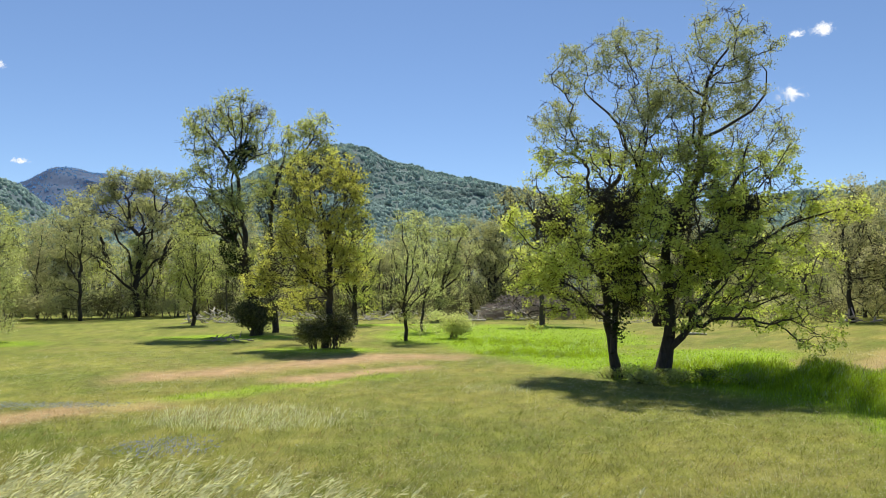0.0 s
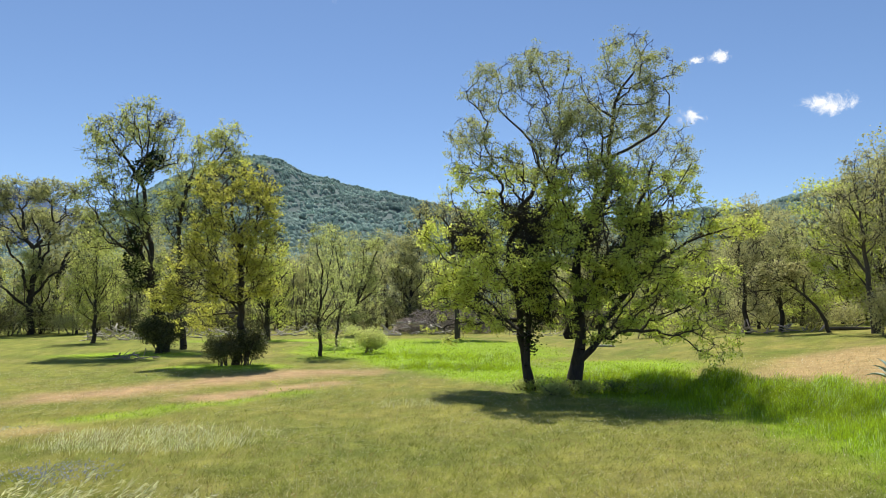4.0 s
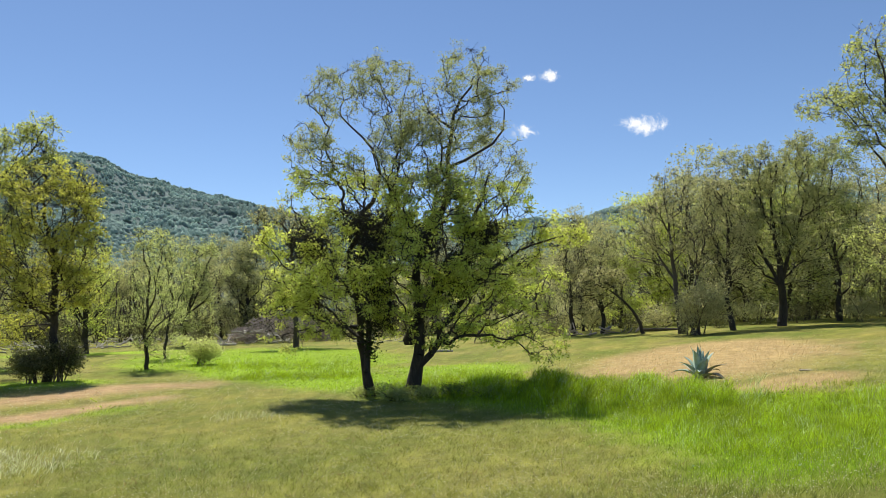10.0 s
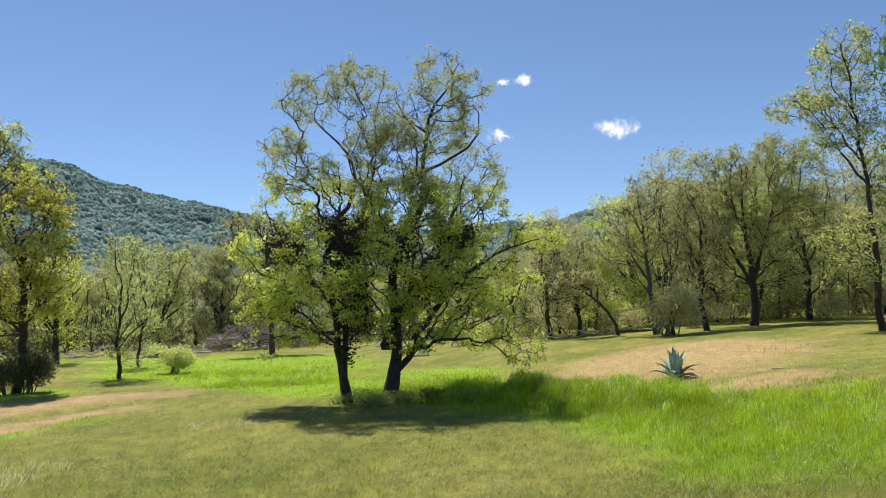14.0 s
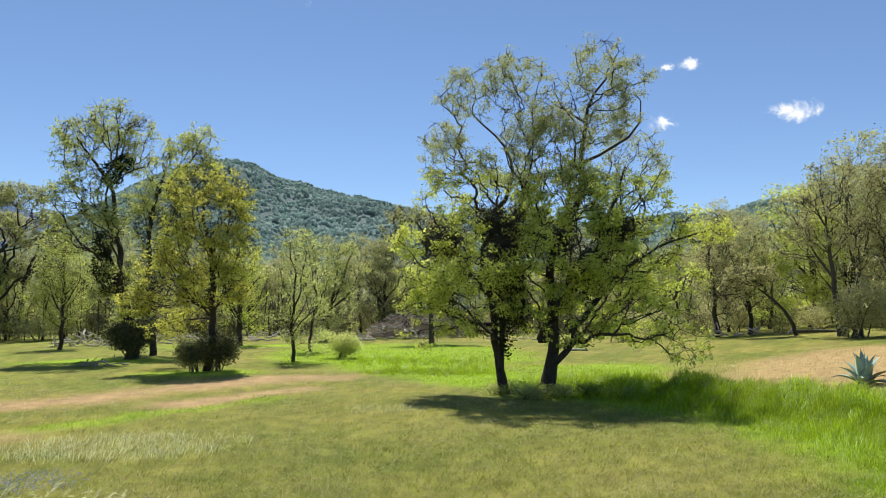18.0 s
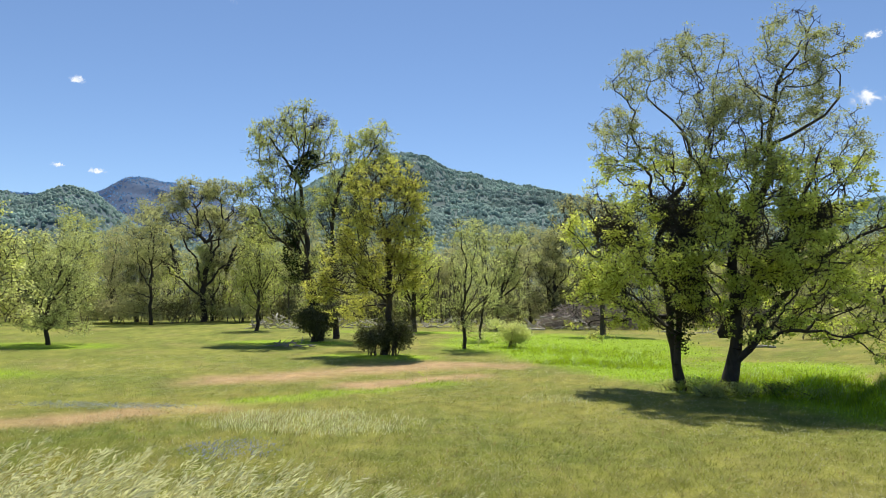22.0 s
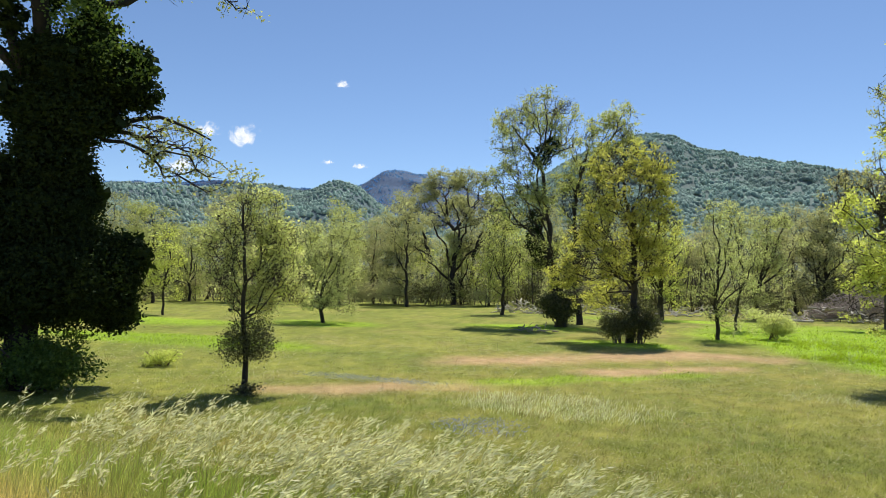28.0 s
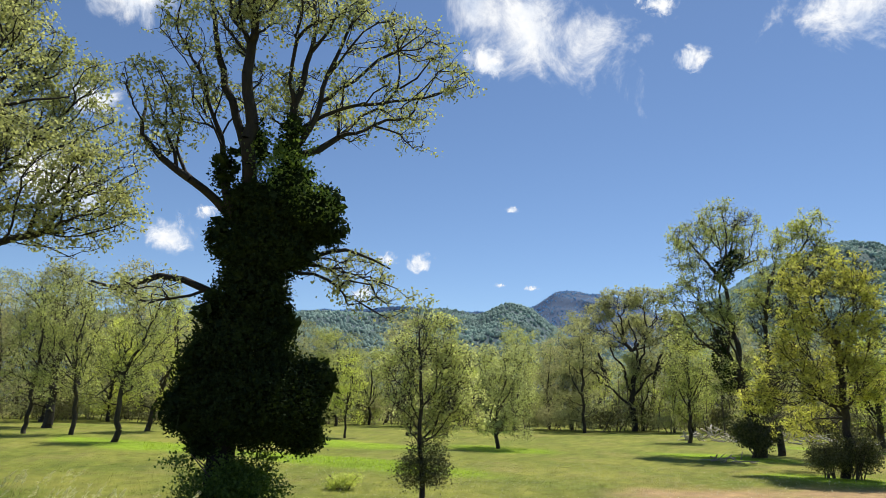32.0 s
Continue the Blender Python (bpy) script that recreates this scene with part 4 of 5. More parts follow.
def plain_tree(name, label, seed, h, half, low, r_base, n, per, leaf, mat, bark=M_BARK_DARK, lean=0.0, spread=0.3, fork=False, group="", twigs=3, far=False):
    """A tree whose trunk parts into a few rising limbs in an uneven egg of leafy tufts."""
    r = np.random.default_rng(seed)
    crotch = low + (h - low) * r.uniform(0.08, 0.2)
    s = [(0, 0), (lean * 0.25 + r.uniform(-0.1, 0.1), crotch), (lean * 0.6 + r.uniform(-0.3, 0.3), h * 0.58), (lean + r.uniform(-0.3, 0.3), h * 0.86)]
    stems, lobes = [s], []
    count = 22 if fork else 15
    for k in range(count):
        t = (k + r.uniform(0.1, 0.9)) / count
        z = low + (h * 0.95 - low) * t
        w = half * max(0.12, 1 - ((t - 0.45) / 0.62) ** 2) ** 0.6
        phi, q = k * 2.4 + r.uniform(-0.5, 0.5), r.uniform(0.35, 0.85)
        lobes.append((lean * t + w * q * math.cos(phi), z + r.normal() * h * 0.02, half * r.uniform(0.24, 0.40), h * r.uniform(0.045, 0.085), w * q * math.sin(phi)))
    tall = sorted(lobes, key=lambda l: -abs(l[0] - lean * 0.6))[:5 if fork else 3]
    for l in tall:
        z0 = min(max(crotch * 0.9, l[1] * r.uniform(0.35, 0.55)), h * 0.6)
        x0 = np.interp(z0, [q[1] for q in s], [q[0] for q in s])
        stems.append([(x0, z0), (x0 + (l[0] - x0) * 0.45, z0 + (l[1] - z0) * 0.34 + 0.15), (x0 + (l[0] - x0) * 0.75, z0 + (l[1] - z0) * 0.7), (l[0], l[1])])
    lobes.append((s[-1][0], h * 0.88, half * 0.34, h * 0.08, 0.0))
    lobes.append((lean * 0.5, h * 0.6, half * 0.5, h * 0.16, 0.0))
    return make_tree(name, label, "tree", seed, stems, lobes, r_base, n, per, leaf, mat, bark, spread, low * 0.7, twigs, group, limb_parts=2, depth=1.0, far=far, tight=0.45 if far else 0.5, gaps=0.42 if far else 0.47, dense=1.0 if far else 0.66, gnarl=0.09, balance=0.45)


WEEDS = []
EDGE = "trees at the meadow's edge"
for az, d, h, half, low, r_b, mat, lean, label, cnt in (
    (-45.5, 60.0, 7.0, 1.8, 1.6, 0.09, M_LEAF_BRIGHT, 0.0, "slim bright green young oak near the wood", 260),
    (-33.5, 50.8, 7.2, 3.1, 1.1, 0.13, M_LEAF_PALE, 0.1, "round-headed grey-leaved oak in green grass", 520),
    (-27.9, 94.9, 12.2, 3.8, 2.5, 0.24, M_LEAF_DULL, 0.3, "olive-green oak at the wood edge", 260),
    (-19.4, 69.2, 10.0, 2.6, 2.2, 0.16, M_LEAF_MID, 0.1, "upright young oak with a narrow crown", 320),
    (-7.1, 67.4, 9.8, 2.6, 1.6, 0.26, M_LEAF_BRIGHT, 0.0, "dark-trunked oak with light green leaves", 300),
    (-3.0, 44.0, 8.3, 1.9, 0.9, 0.11, M_LEAF_FRESH, 0.05, "slender oak with drooping dead lower twigs", 320),
    (-1.7, 54.8, 9.3, 1.7, 1.1, 0.10, M_LEAF_FRESH, -0.05, "thin upright oak with sparse leaves", 240),
    (-0.3, 75.4, 11.0, 3.4, 1.6, 0.18, M_LEAF_FRESH, 1.3, "leaning oak with a dark curved trunk", 300),
    (4.1, 93.0, 12.6, 4.4, 2.5, 0.3, M_LEAF_DULL, 0.3, "dark-stemmed oak in the wood edge", 320),
    (29.9, 62.0, 9.5, 2.6, 2.0, 0.2, M_LEAF_GREY, -0.4, "grey oak at the foot of the slope", 300),
    (32.1, 62.7, 9.2, 2.6, 2.0, 0.18, M_LEAF_DULL, 0.3, "olive oak at the foot of the slope", 300),
    (41.7, 54.5, 11.6, 2.6, 2.4, 0.19, M_LEAF_GREY, -0.6, "stout dark-trunked oak beside a shrub", 380),
    (48.4, 64.0, 14.6, 3.6, 2.5, 0.19, M_LEAF_MID, 0.2, "tall oak behind the dry slope", 420),
    (46.4, 70.0, 15.2, 4.0, 3.0, 0.19, M_LEAF_BRIGHT, 0.2, "tall yellow-green oak in the wood", 420),
    (-62.0, 51.5, 10.6, 3.0, 3.0, 0.18, M_LEAF_MID, 1.8, "leaning young oak casting shade on the grass", 300),
    (-64.7, 60.5, 12.4, 2.4, 3.0, 0.15, M_LEAF_MID, 0.2, "slim pale-leaved tree at the wood edge", 280),
    (-66.2, 73.0, 15.2, 3.6, 3.0, 0.36, M_LEAF_DULL, -0.3, "stout oak at the wood edge", 320),
    (-67.6, 62.0, 12.0, 2.8, 2.5, 0.15, M_LEAF_MID, 0.2, "slim tree at the wood edge", 280),
    (-59.8, 66.0, 11.5, 3.0, 2.0, 0.2, M_LEAF_BRIGHT, 1.4, "leaning tree with bright leaves", 280)):
    stand(plain_tree("oak_tree", label, int(az * 10 + 900), h, half, low, r_b, int(cnt * 1.25 * (half / 2.5) ** 1.2), 36, 0.0016 * d + 0.02, mat, lean=lean, spread=0.0040 * d + 0.05, fork=half > 1.9, group=EDGE), az, d)

# the leaning bare trunk at the foot of the slope
lean_tree = make_tree("leaning_tree", "thin bent tree arching over the grass", "tree", 77,
    [[(0, 0), (-0.5, 1.2), (-1.4, 2.6), (-2.8, 3.6), (-3.8, 3.9)]], [(-3.4, 4.4, 1.4, 0.8), (-2.0, 4.2, 1.0, 0.8), (-4.2, 3.8, 0.8, 0.7)], 0.13, 160, 26, 0.17, M_LEAF_GREY, M_BARK_DARK, 0.28, 1.5, 3)
stand(lean_tree, 35.2, 57.0)

# tall weeds round the foot of the great oak
for k, (az, d, w, h) in enumerate(((16.2, 25.2, 0.8, 0.75), (14.4, 26.2, 0.9, 0.8), (18.3, 25.0, 0.9, 0.7), (13.0, 26.0, 0.7, 0.6), (20.4, 25.3, 1.0, 0.65), (15.4, 24.6, 0.7, 0.5), (22.6, 24.6, 0.9, 0.55))):
    WEEDS.append((az, d, w, h, 200 + k))

# ---------------- the wood behind ----------------
WOOD = "trees of the wood behind the meadow"
kinds = []
for k, (h, half, mat, fork) in enumerate(((13, 4.2, M_LEAF_DULL, True), (11, 3.4, M_LEAF_MID, True), (14, 4.4, M_LEAF_GREY, True), (12, 3.8, M_LEAF_DULL, False), (10, 3.6, M_LEAF_BRIGHT, True), (13, 4.6, M_LEAF_GREY, False), (12, 4.2, M_LEAF_MID, True))):
    kinds.append(plain_tree("wood_tree", "olive-green oak in the wood behind the meadow", 300 + k, h, half, 1.2, 0.17, 360, 30, 0.22, mat, fork=fork, spread=0.8, group=WOOD, twigs=0, far=True))
rng = np.random.default_rng(44)
spots = []
for row, (d0, step_az) in enumerate(((88, 3.3), (101, 2.6))):
    for az in np.arange(-76, 66, step_az):
        a = az + rng.uniform(-1, 1)
        d = d0 * rng.uniform(0.95, 1.07)
        if a > 27:
            d *= 0.80
        if -24 < a < 24 and row == 0:
            d += 9
        spots.append((a, d))
for k, (a, d) in enumerate(spots):
    src = kinds[k % len(kinds)] if k < len(kinds) else None
    s = rng.uniform(0.78, 1.15) * (1.18 if a > 36 else 1.3 if a < -50 else 1.0)
    ob = kinds[k] if k < len(kinds) else copy_thing(kinds[rng.integers(len(kinds))], Matrix())
    stand(ob, a, d, rng.uniform(0, 360), s, 0.1)


def far_wood():
    """The depth of the wood: leaves without number in uneven crowns."""
    r = np.random.default_rng(46)
    n = 120000
    tree = r.integers(0, 190, n)
    taz, td = r.uniform(-78, 66, 190), r.uniform(116, 150, 190)
    th, tw = r.uniform(8.5, 14.5, 190), r.uniform(3.0, 5.5, 190)
    td = td * np.where(taz > 27, 0.86, 1.0)
    th = th * np.where(taz > 36, 1.15, np.where(taz < -50, 1.3, 1.0))
    u = directions(r, n) * (r.uniform(0.3, 1.0, (n, 1)) ** 0.5)
    a = np.radians(taz[tree])
    x = td[tree] * np.sin(a) + u[:, 0] * tw[tree]
    y = td[tree] * np.cos(a) + u[:, 1] * tw[tree]
    z = ground_z(x, y) + th[tree] * (0.5 + 0.48 * u[:, 2]) * (1 + 0.12 * np.sin(u[:, 0] * 9 + tree) * np.sin(u[:, 1] * 8))
    me = leaf_mesh("far_wood", r, np.stack([x, y, z], 1), 0.25, 1, 0.5, M_LEAF_DULL, three=True)
    tagged(new("far_wood", me), "deep olive-green oak wood behind the meadow", "woodland", kind="stuff")


far_wood()


def thicket_stems():
    """Countless thin grey stems and twigs in the depth of the wood."""
    r = np.random.default_rng(47)
    n = 1300
    a = np.radians(r.uniform(-77, 65, n))
    d = r.uniform(92, 128, n) * np.where(a > 0.47, 0.8, 1.0)
    x, y = d * np.sin(a), d * np.cos(a)
    base = np.stack([x, y, ground_z(x, y) - 0.1], 1)
    h = r.uniform(2.5, 9.0, n)
    lean = np.stack([r.normal(0, 0.16, n), r.normal(0, 0.16, n), np.ones(n)], 1) * h[:, None]
    mid = base + lean * 0.55 + r.normal(size=(n, 3)) * 0.25
    top = base + lean
    rad = r.uniform(0.03, 0.09, n)
    k = r.integers(0, n, 14000)
    t = r.uniform(0.3, 1.0, (14000, 1))
    b0 = mid[k] * (1 - t) + top[k] * t
    b1 = b0 + directions(r, 14000) * r.uniform(0.5, 1.8, (14000, 1)) + np.array([0, 0, 0.4])
    v, f = frusta(np.concatenate([base, mid, b0]), np.concatenate([mid, top, b1]), np.concatenate([rad, rad * 0.75, np.full(14000, 0.022)]), np.concatenate([rad * 0.75, rad * 0.3, np.full(14000, 0.009)]), 3)
    tagged(new("thicket_stems", raw_mesh("thicket_stems", v, f, M_TWIG, True)), "thin grey-brown stems and twigs deep in the wood", "thicket", kind="stuff")


thicket_stems()


# ---------------- shrubs ----------------
def shrub(label, seed, w, h, n, leaf, mat, stems=9, name="shrub", group=""):
    r = np.random.default_rng(seed)
    root = tagged(new(name), label, "shrub", group)
    lob = [(r.uniform(-0.5, 0.5) * w, r.uniform(-0.4, 0.4) * w, h * r.uniform(0.35, 0.68), w * r.uniform(0.3, 0.5), h * r.uniform(0.24, 0.36)) for _ in range(9)] + [(r.uniform(-0.9, 0.9) * w, r.uniform(-0.4, 0.4) * w, h * r.uniform(0.2, 0.95), w * r.uniform(0.12, 0.25), h * r.uniform(0.1, 0.2)) for _ in range(9)]
    clump(r, "foliage", lob, n, leaf, mat, root, spread=leaf * 1.5, three=leaf > 0.2)
    p0 = np.stack([r.normal(size=stems) * w * 0.12, r.normal(size=stems) * w * 0.12, np.full(stems, -0.05)], 1)
    p1 = np.stack([r.uniform(-0.75, 0.75, stems) * w, r.uniform(-0.6, 0.6, stems) * w, r.uniform(0.55, 1.0, stems) * h], 1)
    pm = (p0 + p1) / 2 + np.array([0, 0, 0.12 * h])
    rr = 0.02 + 0.01 * w
    for k in range(stems):
        v, f = frusta(np.array([p0[k], pm[k]]), np.array([pm[k], p1[k]]), np.array([rr, rr * 0.7]), np.array([rr * 0.7, rr * 0.3]), 5)
        part("stem", raw_mesh("stem", v, f, M_TWIG, True), root)
    return root


stand(shrub("round pale yellow-green bush in lush grass", 1, 1.45, 1.75, 7000, 0.10, M_LEAF_FRESH), 0.9, 46.6)
stand(shrub("dark reddish-brown shrub round the foot of an oak", 2, 1.9, 2.6, 10000, 0.11, M_LEAF_DUSK), -14.9, 51.0)
stand(shrub("dusky grey-green shrub at the foot of the yellow oak", 3, 1.15, 1.75, 6500, 0.085, M_LEAF_SHRUB), -10.2, 38.6)
stand(shrub("dark green shrub at the foot of the yellow oak", 4, 1.25, 2.0, 8000, 0.085, M_LEAF_DUSK), -8.6, 38.8)
stand(shrub("large grey-green shrub at the end of the dry slope", 5, 2.5, 3.9, 6500, 0.14, M_LEAF_GREY, 16), 38.8, 51.0)
stand(shrub("leafy green undergrowth round the ivy trunk", 6, 1.6, 1.55, 13000, 0.09, M_LEAF_DEEP), -53.6, 20.9)
stand(shrub("low bright green weed clump in the grass", 7, 0.75, 0.5, 2200, 0.07, M_LEAF_BRIGHT), -45.4, 25.7)
stand(shrub("dry bushy tuft at the foot of the young oak", 8, 0.38, 0.3, 500, 0.07, M_LEAF_SHRUB), -39.2, 19.0)
for az, d, w, h, seed in WEEDS:
    stand(shrub("tall bright green weeds at the foot of the oak", seed, w * 0.8, h * 0.62, 900, 0.07, M_LEAF_DEEP if seed % 3 == 0 else M_LEAF_MID, 5, "weed_clump", "weeds at the oak's foot"), az, d)
under = [shrub("dim undergrowth shrub below the wood", 60 + k, 2.6, 2.8, 1500, 0.24, m, 3, "undergrowth", "undergrowth shrubs") for k, m in enumerate((M_LEAF_SHRUB, M_LEAF_DULL, M_LEAF_GREY, M_LEAF_SHRUB))]
rng = np.random.default_rng(45)
k = 0
for az in np.concatenate([np.arange(-75, 64, 1.7), np.arange(-75, 64, 2.1)]):
    d = (93 if k < 82 else 112) * rng.uniform(0.93, 1.06) * (0.82 if az > 27 else 1.0)
    ob = under[k] if k < len(under) else copy_thing(under[rng.integers(4)], Matrix())
    stand(ob, az + rng.uniform(-0.7, 0.7), d, rng.uniform(0, 360), rng.uniform(0.7, 1.5), 0.1)
    k += 1

for az, d, s in ((22.6, 66, 0.9), (24.6, 70, 1.0), (26.4, 64, 0.8), (28.3, 66, 0.7), (31.2, 68, 0.9), (34.0, 63, 0.6), (36.2, 62, 0.8), (40.4, 60, 0.6), (43.2, 64, 0.8), (46.0, 63, 0.6), (49.8, 62, 0.7)):
    stand(copy_thing(under[int(d) % 3], Matrix()), az, d, az * 37 % 360, s, 0.1)

# ---------------- brush piles and fallen wood ----------------
def brush_pile(label, seed, w, depth, h, count, mat, r0=0.05):
    """A heap of dead boughs, each a bent tapered stick of its own."""
    r = np.random.default_rng(seed)
    root = tagged(new("brush_pile"), label, "brush pile", "brush piles")
    for _ in range(count):
        c = np.array([r.uniform(-w, w), r.uniform(-depth, depth), 0])
        c[2] = r.uniform(0.02, 1) * h * max(0.15, 1 - (c[0] / w) ** 2)
        ln = r.uniform(0.4, 1.7)
        d = directions(r, 1, 0.55)[0]
        bend = directions(r, 1)[0] * ln * 0.1
        p = np.array([c - d * ln / 2, c + bend, c + d * ln / 2])
        p[:, 2] = np.maximum(p[:, 2], 0.03)
        rr = r0 * r.uniform(0.5, 1.4)
        v, f = frusta(p[:2], p[1:], np.array([rr, rr * 0.75]), np.array([rr * 0.75, rr * 0.35]), 6)
        part("stick", raw_mesh("stick", v, f, mat, True), root)
    return root


stand(brush_pile("heap of bleached grey dead branches", 1, 2.6, 1.2, 1.3, 60, M_DEADWOOD, 0.075), -17.9, 74.0)
stand(brush_pile("heap of bleached grey dead branches", 2, 3.2, 1.2, 1.4, 56, M_DEADWOOD, 0.075), -11.6, 76.0)
stand(brush_pile("long row of grey dead branches", 3, 5.5, 1.2, 1.2, 90, M_DEADWOOD, 0.07), -3.6, 78.0)
stand(brush_pile("heap of grey logs and dead boughs", 4, 4.0, 1.3, 1.6, 60, M_DEADWOOD, 0.10), 4.6, 77.0)
thicket = stand(brush_pile("tall thicket of dry purple-grey brush", 5, 5.4, 2.0, 3.4, 200, M_BRUSH, 0.06), 6.6, 80.0)
tangle(np.random.default_rng(15), thicket, [(-3.5, 0, 1.0, 1.8, 0.9), (-1, 0, 1.5, 2.2, 1.5), (2, 0, 1.4, 2.2, 1.4), (4.2, 0, 0.9, 1.6, 0.8)], 5000, "fine dead brushwood", M_BRUSH, 0.018)
stand(brush_pile("fallen dark limbs below the trees", 6, 3.4, 1.0, 0.7, 26, M_BRUSH, 0.08), 31.8, 60.5)
stand(brush_pile("grey dead branches behind the grass", 7, 3.0, 1.0, 0.6, 24, M_DEADWOOD, 0.05), 14.5, 74.0)


def log(label, az, d, length, radius, turn, mat):
    root = tagged(new("log"), label, "log")
    p = np.array([(-length / 2, 0, radius * 0.8), (0, length * 0.04, radius * 1.0), (length / 2, 0, radius * 0.8)])
    v, f = frusta(p[:2], p[1:], np.array([radius, radius * 0.9]), np.array([radius * 0.9, radius * 0.7]), 8)
    part("bole", raw_mesh("bole", v, f, mat, True), root)
    v, f = frusta(p[1:2], p[1:2] + np.array([[length * 0.2, 0.1, length * 0.12]]), np.array([radius * 0.4]), np.array([radius * 0.2]), 5)
    part("broken_limb", raw_mesh("broken_limb", v, f, mat, True), root)
    return stand(root, az, d, turn)


log("pale bleached log lying in the grass", 19.4, 54.0, 1.6, 0.10, 0, M_DEADWOOD)
log("small pale stick lying on the dry slope", 46.2, 26.8, 0.4, 0.022, 10, M_DEADWOOD)
log("grey-brown fallen log under the trees", 36.6, 59.0, 3.6, 0.13, 12, M_BARK)
stand(brush_pile("small fallen bough rotting in the grass", 8, 1.5, 0.4, 0.3, 12, M_BRUSH, 0.05), -16.4, 46.0)
log("weathered pale log among the brush heaps", 2.2, 74.0, 3.2, 0.13, 18, M_DEADWOOD)
log("dark fallen log at the wood edge", -40.2, 66.0, 1.2, 0.2, 30, M_BARK_DARK)

# ---------------- agave ----------------
def agave():
    r = np.random.default_rng(9)
    mat, n, l, b = shader("blue green agave leaf")
    t = noise_node(n, l, 3.0, 5, 0.6)
    rp = ramp(n, [(0.3, (0.22, 0.32, 0.26)), (0.6, (0.35, 0.45, 0.37)), (0.9, (0.50, 0.56, 0.42))])
    l.new(t.outputs["Fac"], rp.inputs["Fac"])
    l.new(rp.outputs["Color"], b.inputs["Base Color"])
    b.inputs["Roughness"].default_value = 0.5
    edge, n2, l2, b2 = shader("pale dry agave leaf")
    t2 = noise_node(n2, l2, 5.0, 5, 0.6)
    rp2 = ramp(n2, [(0.3, (0.22, 0.2, 0.1)), (0.8, (0.42, 0.36, 0.2))])
    l2.new(t2.outputs["Fac"], rp2.inputs["Fac"])
    l2.new(rp2.outputs["Color"], b2.inputs["Base Color"])
    root = tagged(new("agave"), "large blue-green agave with spiky sword leaves on the dry slope", "agave")
    for k in range(19):
        a = k * 2.39996 + r.uniform(-0.2, 0.2)
        t = k / 18
        rise = 1.46 - 0.98 * t ** 1.3 + r.uniform(-0.06, 0.06)
        ln = 1.06 - 0.16 * t + r.uniform(-0.1, 0.08)
        steps = 8
        v = []
        for i in range(steps + 1):
            q = i / steps
            ang = rise - 0.35 * q * q * (0.3 + t) + 0.25 * q * (1 - t)
            rad = 0.06 + ln * q * math.cos(ang)
            z = 0.02 + ln * q * math.sin(ang)
            w = 0.190 * (0.62 + 1.5 * q - 2.05 * q * q) if i < steps else 0.003
            w = max(w, 0.003)
            cup = 0.35 * w
            th = 0.035 * (1 - q) + 0.003
            for s, u in ((-1, cup), (0, 0.0), (1, cup), (0, -th)):
                px, py = rad, s * w
                v.append((px * math.cos(a) - py * math.sin(a) - u * math.sin(ang) * math.cos(a), px * math.sin(a) + py * math.cos(a) - u * math.sin(ang) * math.sin(a), z + u * math.cos(ang)))
        f = []
        for i in range(steps):
            for j in range(4):
                p, q2 = i * 4 + j, i * 4 + (j + 1) % 4
                f.append((p, q2, q2 + 4, p + 4))
        leaf = part("leaf", raw_mesh("leaf", np.array(v), np.array(f), edge if k in (13, 16, 18) else mat, True), root)
        end = np.array(v[-3:-2])
        out = end - np.array(v[-7:-6])
        out /= np.linalg.norm(out)
        sv, sf = frusta(end - out * 0.02, end + out * 0.035, np.array([0.005]), np.array([0.0008]), 5)
        part("spine", raw_mesh("spine", sv, sf, M_BARK_DARK, True), leaf)
    return root


stand(agave(), 39.1, 26.5, sink=0.02)


